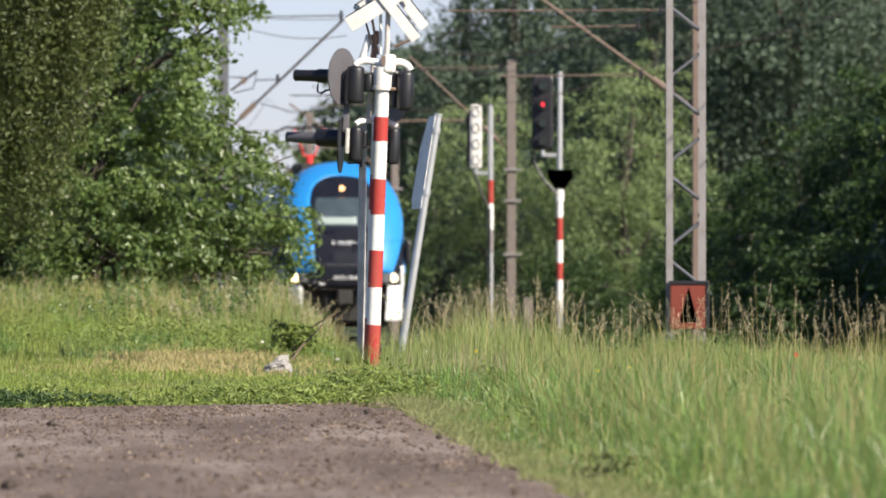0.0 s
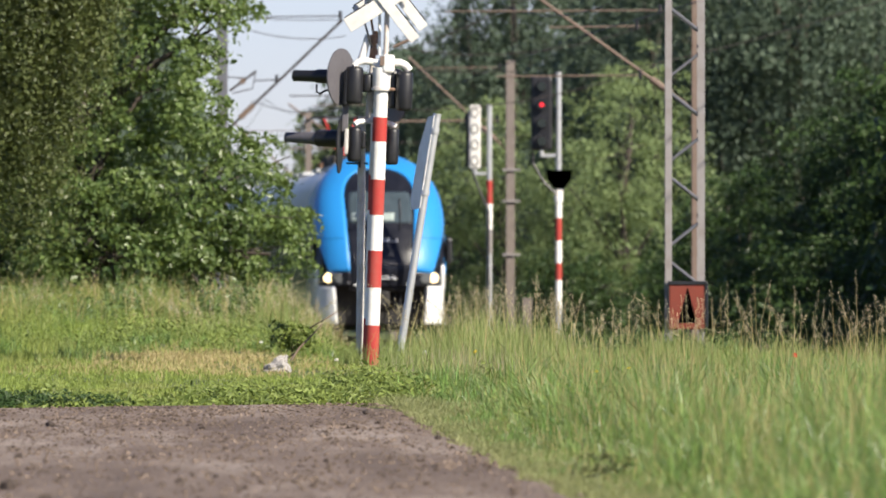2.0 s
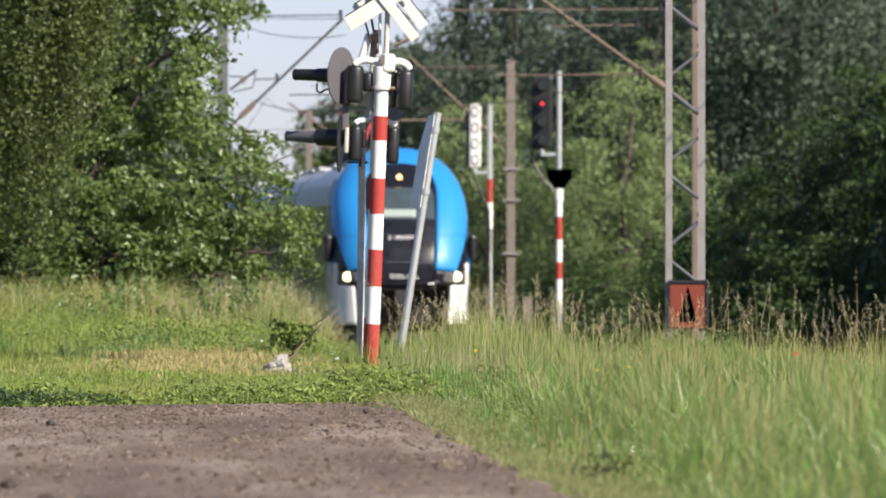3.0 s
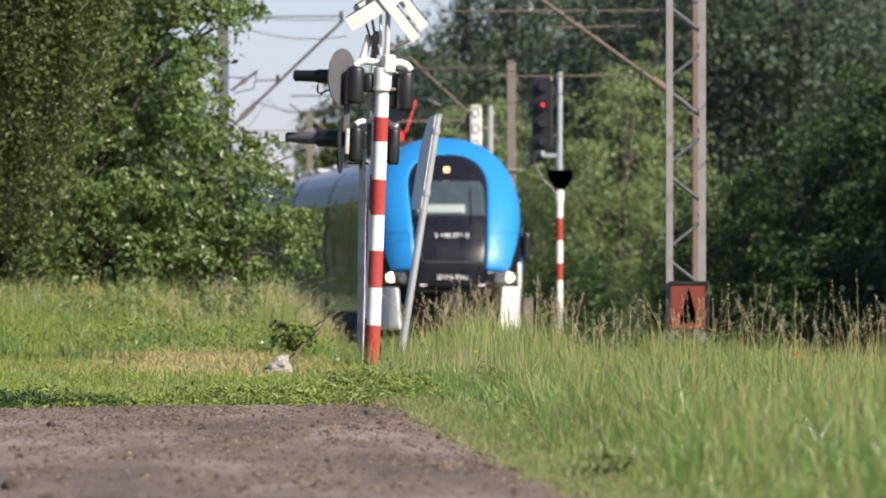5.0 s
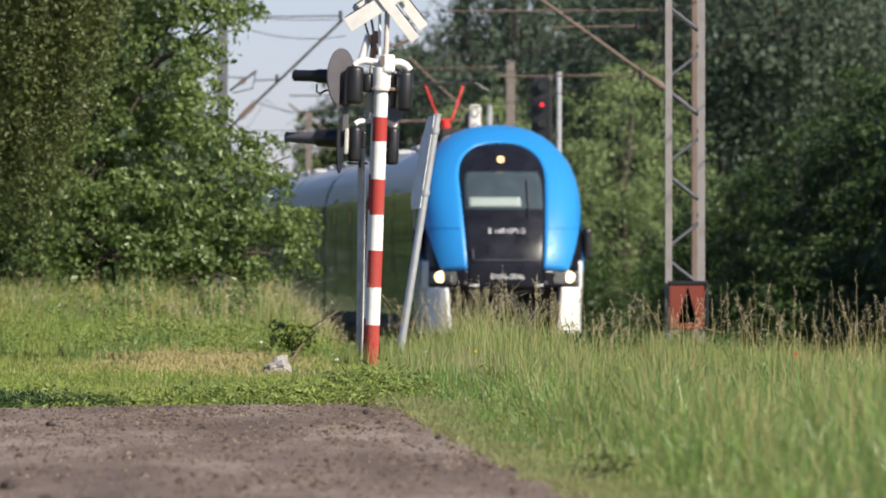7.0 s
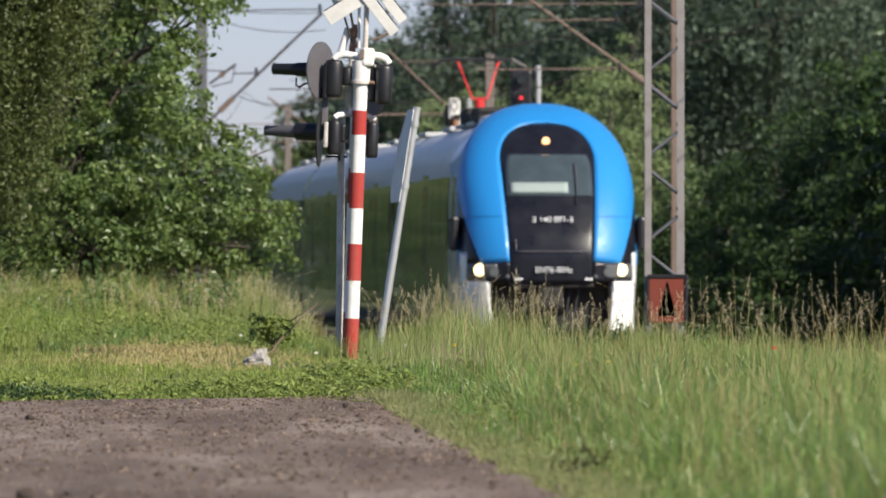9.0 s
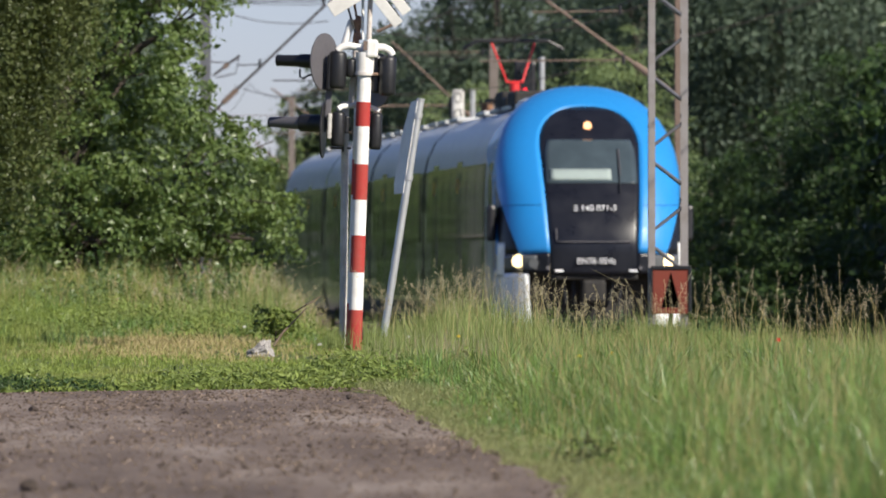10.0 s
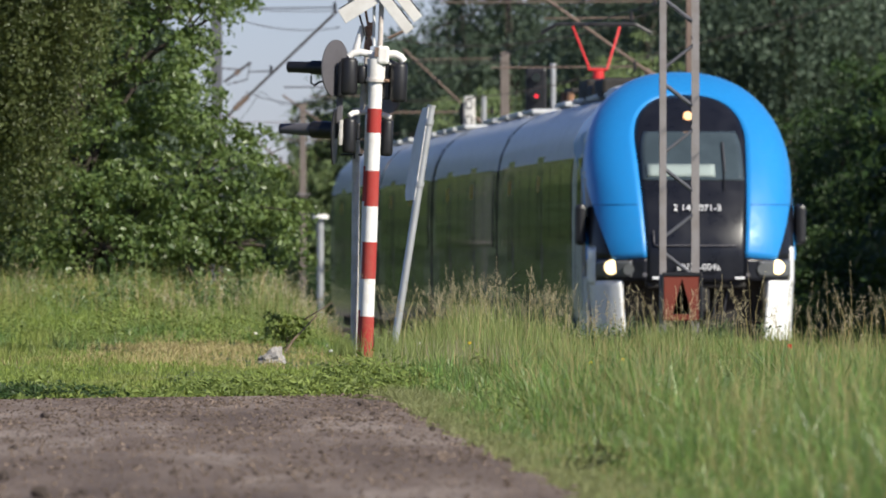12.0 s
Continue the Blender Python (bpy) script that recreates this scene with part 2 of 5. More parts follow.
def ground_z(x, y):
    """Level by the road, a low bank under the trees, falling to the railway."""
    x, y = np.asarray(x, dtype=float), np.asarray(y, dtype=float)
    bank = 0.36 * smoothstep(90, 124, y) * (1 - smoothstep(132, 142, y)) * (1 - smoothstep(-2.2, -0.4, x))
    fall = -0.95 * smoothstep(101, 120, y) * smoothstep(-2.0, -0.2, x) - 0.95 * smoothstep(136, 148, y) * (1 - smoothstep(-2.0, -0.2, x))
    beside = -0.95 * smoothstep(-3.2, -1.8, x - track_x(y)) * (1 - smoothstep(100, 120, y)) * smoothstep(0, 20, y)
    swell = 0.03 * np.sin(x * 1.3 + y * 0.21) * np.sin(y * 0.37 + 1.0) * smoothstep(66, 74, y)
    return bank + np.minimum(fall, beside) + swell


def grid_mesh(name, xs, ys, zfun, material):
    gx, gy = np.meshgrid(xs, ys)
    gz = zfun(gx, gy)
    verts = np.stack([gx.ravel(), gy.ravel(), gz.ravel()], 1)
    w = len(xs)
    i = (np.arange(len(ys) - 1)[:, None] * w + np.arange(w - 1)[None, :]).ravel()
    faces = np.stack([i, i + 1, i + w + 1, i + w], 1).ravel()
    return strips(name, verts, faces, np.full(len(i), 4), material, True)


gxs = np.unique(np.concatenate([np.linspace(-1600, -40, 14), np.linspace(-40, -8, 12), np.linspace(-8, 14, 70), np.linspace(14, 50, 12), np.linspace(50, 1600, 14)]))
gys = np.unique(np.concatenate([np.linspace(-300, 10, 14), np.linspace(10, 60, 22), np.linspace(60, 160, 110), np.linspace(160, 420, 50), np.linspace(420, 3500, 14)]))
tagged(new("ground", grid_mesh("ground", gxs, gys, ground_z, M_GROUND)), "grassy meadow ground falling gently to the railway", "ground", kind="structure")


def road_edge(y):
    """The ragged right edge of the road."""
    y = np.asarray(y, dtype=float)
    base = np.interp(y, [10, 37.9, 42.0, 46.0, 55.4, 60, 64.5, 66.6], [0.80, 0.52, 0.36, 0.24, -0.04, -0.14, -0.26, -0.62])
    return base + 0.035 * np.sin(y * 2.1) + 0.02 * np.sin(y * 5.3 + 1)


def road_end(x):
    """Where the road's far edge lies; it runs a little askew."""
    return 65.5 - 1.15 * np.clip(-0.3 - np.asarray(x, dtype=float), 0, 4)


def build_road():
    rng = np.random.default_rng(4)
    ys = np.concatenate([np.linspace(-60, 30, 40), np.linspace(30, 66.6, 260)])
    us = np.linspace(0, 1, 90) ** 0.5
    left = -9.0
    verts, w = [], len(us)
    for y in ys:
        e = float(road_edge(y))
        for u in us:
            x = left + (e - left) * u
            rim = min(1.0, (1 - u) * 14)
            z = 0.012 + 0.016 * rim
            k = float(smoothstep(46, 66.6, y))
            verts.append((x, y + k * (float(road_end(x)) - 66.6 + 0.12 * math.sin(x * 5.7)), z if u < 1 else -0.01))
    i = (np.arange(len(ys) - 1)[:, None] * w + np.arange(w - 1)[None, :]).ravel()
    faces = np.stack([i, i + 1, i + w + 1, i + w], 1).ravel()
    road = new("road", strips("road", verts, faces, np.full(len(i), 4), M_ROAD, True))
    tagged(road, "dusty brown worn road surface with loose grit", "road", kind="structure")


build_road()


def rough_lump(radius, seed, squash=0.7, sub=2):
    bm = bmesh.new()
    bmesh.ops.create_icosphere(bm, subdivisions=sub, radius=radius)
    for v in bm.verts:
        k = 1 + 0.45 * noise.noise(v.co * (1.3 / radius) + Vector((seed, seed * 2.3, 0)))
        v.co = Vector((v.co.x * k, v.co.y * k, v.co.z * k * squash))
    return bm


def scatter_grit():
    """Loose stones all over the road as one spread."""
    rng = np.random.default_rng(11)
    n = 42000
    y = 34 + 32.5 * rng.random(n) ** 0.9
    x = -3.4 + rng.random(n) * (road_edge(y) + 3.35)
    keep = (x < road_edge(y) - 0.03) & (y < road_end(x) - 0.2)
    x, y = x[keep], y[keep]
    r = (0.0026 + 0.0150 * rng.random(len(x)) ** 7) * (0.75 + 0.5 * (np.sin(x * 3.1 + y * 0.4) * np.sin(y * 0.83 - x) * 0.5 + 0.5))
    base = np.array([(1, 0, 0), (0, 1, 0), (-1, 0, 0), (0, -1, 0), (0.1, 0.05, 0.9)], dtype=float)
    tri = np.array([(0, 1, 4), (1, 2, 4), (2, 3, 4), (3, 0, 4)])
    verts = base[None] * (1 + 0.5 * (rng.random((len(x), 5, 1)) - 0.5)) * r[:, None, None]
    a = rng.random(len(x)) * 6.28
    c, s = np.cos(a)[:, None], np.sin(a)[:, None]
    vx, vy = verts[:, :, 0] * c - verts[:, :, 1] * s, verts[:, :, 0] * s + verts[:, :, 1] * c
    out = np.stack([vx + x[:, None], vy + y[:, None], verts[:, :, 2] * 0.8 + 0.029], 2).reshape(-1, 3)
    faces = (tri[None] + 5 * np.arange(len(x))[:, None, None]).ravel()
    ob = new("grit", strips("grit", out, faces, np.full(len(x) * 4, 3), M_GRIT))
    tagged(ob, "loose grey-brown grit lying on the road", "gravel", kind="stuff")


scatter_grit()
for k, (cx, cy, r) in enumerate([(-1.37, 35.3, 0.036), (-1.25, 35.9, 0.016), (-2.10, 54.6, 0.026), (-1.26, 53.6, 0.016), (-0.02, 50.4, 0.019), (-1.63, 38.2, 0.030), (-0.45, 60.0, 0.020), (-1.87, 45.0, 0.018), (-1.0, 47.0, 0.016), (-2.3, 50.0, 0.015), (-1.5, 57.0, 0.012), (-2.6, 58.0, 0.014), (-0.7, 54.5, 0.011), (-1.7, 49.0, 0.012), (-0.5, 44.0, 0.012), (-0.9, 40.5, 0.012), (-2.0, 47.5, 0.013), (-1.9, 61.0, 0.013), (-0.35, 56.0, 0.012), (-1.1, 59.0, 0.010), (-0.1, 47.0, 0.010)]):
    ob = new("dirt_clod", bpy.data.meshes.new("dirt_clod"))
    bm = rough_lump(r, k * 3.1, 0.75)
    bm.to_mesh(ob.data)
    bm.free()
    ob.data.materials.append(M_CLOD)
    ob.location = (cx, cy, 0.03 + r * 0.4)
    tagged(ob, "small dark clod of dirt lying on the road", "clod", group="clods on the road")

# ---- the railway ----


def along(offset, z, y0=-60, y1=900, step=20):
    h = math.radians(3.43)
    return [(track_x(y) + offset * math.cos(h), y + offset * math.sin(h), z) for y in np.arange(y0, y1 + 1, step)]


def build_track():
    def profile_sweep(name, profile, material, parent=None):
        rows = [along(o, z) for o, z in profile]
        verts = [p for row in rows for p in row]
        m = len(rows[0])
        faces = [(a * m + i, a * m + i + 1, (a + 1) * m + i + 1, (a + 1) * m + i) for a in range(len(rows) - 1) for i in range(m - 1)]
        ob = new(name, mesh_of(name, verts, faces, material))
        ob.parent = parent
        return ob
    bed = profile_sweep("ballast_bed", [(-2.9, -1.0), (-1.75, RAIL_Z - 0.2), (1.75, RAIL_Z - 0.2), (2.9, -1.0)], M_BALLAST)
    tagged(bed, "grey-brown ballast bed of the railway track", "track bed", kind="structure")
    track = empty("railway_track", Matrix())
    tagged(track, "steel rails on concrete sleepers in ballast", "railway track")
    for side in (-0.753, 0.753):
        profile_sweep("rail", [(side - 0.06, RAIL_Z - 0.17), (side - 0.036, RAIL_Z - 0.02), (side - 0.034, RAIL_Z), (side + 0.034, RAIL_Z), (side + 0.036, RAIL_Z - 0.02), (side + 0.06, RAIL_Z - 0.17)], M_RUST, track)
    bm = box((2.5, 0.26, 0.16), bevel=0.02)
    me = bpy.data.meshes.new("sleeper")
    bm.to_mesh(me)
    bm.free()
    me.materials.append(M_CONCRETE)
    for k in range(200):
        y = 110 + k * 0.62
        ob = new("sleeper", me)
        ob.parent = track
        ob.matrix_local = pose(track_x(y), y, RAIL_Z - 0.22, 0, 0, 3.43)


build_track()

# ---- the train ----
HALF, SHOULDER, CROWN = 1.41, 2.55, 4.08


def outline(a):
    """Front outline of the nose, a from 0 (left foot) over the crown to 1 (right foot)."""
    side = 1 if a > 0.5 else -1
    k = 1 - abs(a - 0.5) * 2
    if k < 0.36:
        return side * (HALF - 0.03 * (1 - k / 0.36)), 1.50 + (SHOULDER - 1.50) * k / 0.36
    t = (k - 0.36) / 0.64 * math.pi / 2
    return side * HALF * max(0.0, math.cos(t)) ** 0.86, SHOULDER + (CROWN - SHOULDER) * math.sin(t) ** 0.86


def inner(a):
    """Edge between the blue arch and the black mask."""
    side = 1 if a > 0.5 else -1
    k = 1 - abs(a - 0.5) * 2
    if k < 0.42:
        return side * (0.665 + 0.09 * k / 0.42), 1.53 + 1.57 * k / 0.42
    t = (k - 0.42) / 0.58 * math.pi / 2
    return side * 0.755 * max(0.0, math.cos(t)) ** 0.82, 3.10 + 0.66 * math.sin(t) ** 0.82


def nose_y(x, z):
    """How far the nose skin lies behind its foremost point."""
    if z <= 1.5:
        q = abs(x) / HALF
    else:
        dx, dz = abs(x), z - 1.5
        lo, hi = 0.0, 6.0
        for _ in range(30):
            mid = (lo + hi) / 2
            px, pz = dx * mid, 1.5 + dz * mid
            top = pz <= SHOULDER or ((max(pz, SHOULDER) - SHOULDER) / (CROWN - SHOULDER)) ** 2.32 + (px / HALF) ** 2.32 <= 1
            if px <= HALF and pz <= CROWN and top:
                lo = mid
            else:
                hi = mid
        q = 1 / max(lo, 1e-6)
    q = min(q, 1.0)
    lean = 1.70 * (max(0.0, z - 1.6) / 2.4) ** 1.5 + 0.05 * max(0.0, 1.5 - z)
    return lean + 1.15 * (1 - max(0.0, 1 - q ** 2.7) ** (1 / 2.7))


def nose_patch(name, rows, material, parent, lift=0.0, label=""):
    """Skin through rows of (x, z) points."""
    w = len(rows[0])
    verts = [(x, nose_y(x, z) - lift, z) for row in rows for x, z in row]
    faces = [(i * w + j, i * w + j + 1, (i + 1) * w + j + 1, (i + 1) * w + j) for i in range(len(rows) - 1) for j in range(w - 1)]
    me = mesh_of(name, verts, faces, material, True)
    ob = data_part(name, me, parent, label)
    mod = ob.modifiers.new("thick", "SOLIDIFY")
    mod.thickness, mod.offset = 0.03, 0
    return ob


def rows_between(z0, z1, n, half0, half1, m=24, x0=None):
    out = []
    for i in range(n + 1):
        k = i / n
        h = half0 + (half1 - half0) * k
        a = -h if x0 is None else x0
        out.append([(a + (h - a) * j / m, z0 + (z1 - z0) * k) for j in range(m + 1)])
    return out


SECTION = [(1.30, 0.45), (1.39, 0.75), (1.41, 1.1), (1.41, 1.7), (1.41, 2.3), (1.405, 2.6), (1.385, 2.9), (1.33, 3.15), (1.20, 3.42), (1.02, 3.60), (0.75, 3.76), (0.4, 3.85), (0.0, 3.88)]


def side_x(z):
    return float(np.interp(z, [p[1] for p in SECTION], [p[0] for p in SECTION]))


def skin(name, z0, z1, y0, y1, material, parent, proud=0.0, sides=(-1, 1), label="", steps=6):
    """Strip of carriage side that follows the section."""
    obs = []
    for s in sides:
        zs = [z0 + (z1 - z0) * i / steps for i in range(steps + 1)]
        verts = [(s * (side_x(z) + proud), y, z) for z in zs for y in (y0, y1)] + [(s * (side_x(z) - 0.04), y, z) for z in zs for y in (y0, y1)]
        n = 2 * (steps + 1)
        faces = [(2 * i, 2 * i + 1, 2 * i + 3, 2 * i + 2) for i in range(steps)]
        faces += [(2 * i, n + 2 * i, n + 2 * i + 2, 2 * i + 2) for i in range(steps)] + [(2 * i + 1, n + 2 * i + 1, n + 2 * i + 3, 2 * i + 3) for i in range(steps)]
        faces += [(0, 1, n + 1, n), (n - 2, n - 1, 2 * n - 1, 2 * n - 2)]
        obs.append(data_part(name, mesh_of(name, verts, faces, material, False), parent, label))
    return obs


def carriage(train, y0, y1, first, last):
    """One car of the set, with its roof, doors and windows."""
    ring = [(s, z) for s, z in SECTION[:7]]
    full = [(-x, z) for x, z in ring] + [(x, z) for x, z in reversed(ring)]
    roof_pts = [(x, z) for x, z in SECTION[6:]]
    arch = [(-x, z) for x, z in roof_pts] + [(x, z) for x, z in reversed(roof_pts[:-1])]

    def tube(points, closed, material, name, parent, label=""):
        m = len(points)
        ys = np.linspace(y0, y1, 9)
        verts = [(x, y, z) for y in ys for x, z in points]
        faces = []
        for i in range(len(ys) - 1):
            for j in range(m - 1):
                faces.append((i * m + j, i * m + j + 1, (i + 1) * m + j + 1, (i + 1) * m + j))
            if closed:
                faces.append((i * m + m - 1, i * m, (i + 1) * m, (i + 1) * m + m - 1))
        if closed:
            faces += [tuple(range(m)), tuple(range((len(ys) - 1) * m, len(ys) * m))]
        return data_part(name, mesh_of(name, verts, faces, material, True), parent, label)

    body = tube(full, True, M_SILVER, "carriage", train, "silver carriage with a dark window band")
    tube(arch, False, M_ROOF, "roof", body, "pale grey curved roof")
    inset = 1.2 if first else 0.9
    tail = 1.9 if last else 0.9
    skin("window_band", 1.72, 2.92, y0 + inset, y1 - tail, M_GLASS, body, 0.004, label="dark glass window band")
    count = max(5, int((y1 - y0 - inset - tail) / 1.9))
    for k in range(count):
        a = y0 + inset + 0.12 + k * (y1 - y0 - inset - tail) / count
        skin("window", 1.80, 2.84, a, a + 1.45, M_GLASS, body, 0.007, steps=4)
    for k in ((0.42, 0.79) if first else (0.32, 0.70)):
        a = y0 + (y1 - y0) * k
        skin("door", 0.62, 3.0, a, a + 0.66, M_DOOR, body, 0.010)
        skin("door", 0.62, 3.0, a + 0.69, a + 1.35, M_DOOR, body, 0.010)
        skin("door_strip", 2.5, 2.72, a + 0.50, a + 0.60, M_AMBER, body, 0.016, steps=2)
        skin("door_strip", 2.5, 2.72, a + 0.75, a + 0.85, M_AMBER, body, 0.016, steps=2)
        for off in (0.12, 0.81):
            skin("door_window", 1.5, 2.8, a + off, a + off + 0.42, M_GLASS, body, 0.014, steps=4)
    for k in (0.25, 0.45, 0.62, 0.84):
        y = y0 + (y1 - y0) * k
        part("roof_box", box((1.3, 2.2, 0.08), (0, y, 3.865), bevel=0.03), M_ROOF, body, "grey rooftop equipment box")
    skin("skirt", 0.5, 0.95, y0 + 0.6, y1 - 0.6, M_SILVER, body, 0.008, label="silver lower skirt")
    part("underframe", box((2.3, y1 - y0 - 0.5, 0.5), (0, (y0 + y1) / 2, 0.5), bevel=0.05), M_UNDER, body, "dirty black underframe")
    return body


M_AMBER = paint("amber door mark", (0.55, 0.30, 0.03), (0.4, 0.2, 0.03), 0.5)
M_CABSILVER = paint("pale silver cab paint", (0.52, 0.54, 0.53), (0.38, 0.39, 0.38), 0.3, metal=0.2, scale=2, dirty=0.3, coat=0.3, relief=0.01)
M_DOOR = paint("silver-green train door", (0.16, 0.175, 0.165), (0.12, 0.13, 0.12), 0.10, metal=0.45, scale=2, dirty=0.3, coat=0.4, relief=0.01)


def lettering(text, size, x, z, train, name, label):
    cu = bpy.data.curves.new(name, "FONT")
    cu.body, cu.size, cu.extrude, cu.align_x, cu.align_y = text, size, 0.004, "CENTER", "CENTER"
    ob = new(name, cu)
    me = bpy.data.meshes.new_from_object(ob.evaluated_get(bpy.context.evaluated_depsgraph_get()))
    bpy.data.objects.remove(ob)
    me.materials.append(M_TEXT)
    ob = new(name, me)
    ob.parent = train
    slope = math.degrees(math.atan2(nose_y(0, z + 0.2) - nose_y(0, z - 0.2), 0.4))
    ob.matrix_local = pose(x, nose_y(0, z) - 0.05, z, 90 - slope, 0, 0)
    tagged(ob, label)


def ring_lamp(x, z, r, material, parent, name, label, depth=0.05):
    y = nose_y(x, z)
    e = 0.01
    nx, nz = (nose_y(x + e, z) - nose_y(x - e, z)) / (2 * e), (nose_y(x, z + e) - nose_y(x, z - e)) / (2 * e)
    n = Vector((nx, -1, nz)).normalized() if abs(nx) < 3 else Vector((math.copysign(1, nx), -0.7, 0)).normalized()
    n = (n + Vector((0, -1.2, 0))).normalized()
    p = Vector((x, y, z))
    return part(name, rod(p - n * 0.03, p + n * depth, r, r * 0.92, 20), material, parent, label, True)


def build_train():
    train = empty("train", pose(0, 0, RAIL_Z))
    tagged(train, "electric passenger train with a bright blue rounded nose and silver carriages", "train")
    cars = [(2.7, 19.4, True, False), (19.8, 36.2, False, False), (36.8, 53.2, False, False), (53.6, 71.5, False, True)]
    for y0, y1, first, last in cars:
        carriage(train, y0, y1, first, last)
    for y in (19.6, 36.5, 53.4):
        bellows = part("gangway", box((2.62, 0.5, 2.4), (0, y, 1.80), bevel=0.12), M_UNDER, train, "black folded gangway bellows")
        part("gangway_top", box((1.9, 0.5, 0.75), (0, y, 3.28), bevel=0.15), M_UNDER, bellows)
    # blue arch
    rows = []
    for i in range(81):
        a = i / 80
        (ox, oz), (ix, iz) = outline(a), inner(a)
        ox -= math.copysign(0.28 * (max(0.0, 2.75 - oz) / 1.25) ** 1.6, ox)
        rows.append([(ix + (ox - ix) * (1 - (1 - j / 14) ** 1.8), iz + (oz - iz) * (1 - (1 - j / 14) ** 1.8)) for j in range(15)])
    nose_patch("nose_arch", rows, M_BLUE, train, 0.0, "glossy bright blue arched nose fairing")
    for s in (-1, 1):
        rows = []
        for i in range(15):
            z = 1.505 + 1.2 * i / 14
            h0 = HALF - 0.28 * (max(0.0, 2.75 - z) / 1.25) ** 1.6 - 0.04
            rows.append([(s * (h0 + (1.405 - h0) * j / 8), z) for j in range(9)])
        nose_patch("cab_corner", rows, M_MASK, train, -0.012, "black corner panel below the blue arch")
    # collar joining the arch to the first carriage
    verts, faces = [], []
    for i in range(81):
        ox, oz = outline(i / 80)
        edge = nose_y(ox, oz)
        back_z = oz if oz < 2.55 else 2.55 + (oz - 2.55) * 0.88
        back_x = math.copysign(side_x(back_z) + 0.022, ox)
        back = edge + 0.12 + max(0.0, 4.2 - edge - 0.12) * float(smoothstep(2.62, 3.25, oz))
        verts += [(ox, edge - 0.02, oz), (ox + (back_x - ox) * 0.5, edge + (back - edge) * 0.5, oz + (back_z - oz) * 0.35), (back_x, back, back_z)]
    for i in range(80):
        for j in range(2):
            faces.append((i * 3 + j, i * 3 + j + 1, i * 3 + j + 4, i * 3 + j + 3))
    data_part("nose_collar", mesh_of("nose_collar", verts, faces, M_BLUE, True), train, "blue fairing behind the nose arch")
    # cab side windows and silver pillar
    for s in (-1, 1):
        panel = skin("cab_side", 0.5, 3.15, 1.75, 3.55, M_CABSILVER, train, 0.012, (s,), "pale silver cab side panel", 12)[0]
        skin("cab_window", 2.0, 2.9, 1.95, 2.65, M_GLASS, panel, 0.020, (s,), "dark cab side window")
        skin("cab_door_joint", 0.7, 2.9, 3.0, 3.03, M_UNDER, panel, 0.016, (s,))
        mirror = part("mirror", box((0.15, 0.30, 0.56), (s * 1.50, 1.0, 1.98), bevel=0.06), M_BLACK, train, "black rounded rear-view mirror")
        part("mirror_arm", box((0.2, 0.06, 0.05), (s * 1.45, 1.0, 1.85)), M_BLACK, mirror)
    # black mask, windscreen and lower panel
    rows = []
    for i in range(41):
        z = 1.20 + i / 40 * 2.555
        if z < 1.53:
            h = 0.67
        elif z < 3.10:
            h = 0.665 + 0.09 * (z - 1.53) / 1.57
        else:
            h = 0.755 * max(0.0, 1 - ((z - 3.10) / 0.66) ** 2.44) ** (1 / 2.44)
        rows.append([(-h + 2 * h * j / 20, z) for j in range(21)])
    nose_patch("nose_mask", rows, M_MASK, train, -0.02, "glossy black centre panel of the nose")
    rows = []
    for i in range(25):
        z = 2.58 + i / 24 * 0.66
        h = 0.69 if z < 2.95 else 0.69 - 0.06 * ((z - 2.95) / 0.29) ** 2
        rows.append([(-h + 2 * h * j / 16, z) for j in range(17)])
    nose_patch("windscreen", rows, M_SCREEN, train, 0.002, "tinted curved windscreen")
    nose_patch("sun_blind", rows_between(2.63, 2.79, 3, 0.30, 0.30, 12, -0.62), M_SHADE, train, 0.03, "pale lowered sun blind behind the windscreen")
    nose_patch("panel_joint", rows_between(1.685, 1.70, 1, 0.56, 0.56, 12), M_PLATE, train, 0.01, "thin grey panel joint")
    nose_patch("panel_joint", [[(-0.575 + 0.015 * j / 2, 1.70 + 0.19 * i / 4) for j in range(3)] for i in range(5)], M_PLATE, train, 0.01)
    for s in (-1, 1):
        nose_patch("arch_joint", [[(s * (0.76 + 0.56 * j / 14), 2.240 + 0.010 * i) for j in range(15)] for i in range(2)], M_ARCHJOINT, train, 0.006, "thin joint across the blue arch")
        part("socket_plate", box((0.13, 0.02, 0.035), (s * 0.56 + 0.03, -0.02, 1.255), bevel=0.004), M_TEXT, train, "small white socket plate")
        part("socket", rod((s * 0.70, 0.02, 1.30), (s * 0.70, -0.05, 1.30), 0.03, sides=12), M_PLATE, train)
    wy = [(0.42, nose_y(0.42, z) - 0.045, z) for z in (2.45, 2.7, 2.95, 3.1)]
    wiper = part("wiper", bent(wy, 0.010, sides=6), M_BLACK, train, "thin black windscreen wiper")
    part("wiper_blade", bent([(x + 0.02, y - 0.012, z) for x, y, z in wy[1:]], 0.008, sides=6), M_PLATE, wiper)
    lettering("2 140 071-3", 0.135, 0.03, 2.20, train, "fleet_number", "white painted fleet number")
    lettering("EN76-004a", 0.13, 0.03, 1.40, train, "class_number", "white painted class number")
    # dark lamp band under the arch
    for s in (-1, 1):
        rows = [[(s * (0.66 + (1.39 - 0.66) * j / 14), 1.22 + (0.30 - 0.0 * j / 14) * i / 6) for j in range(15)] for i in range(7)]
        band = nose_patch("lamp_band", rows, M_MASK, train, -0.01, "black headlamp cluster panel")
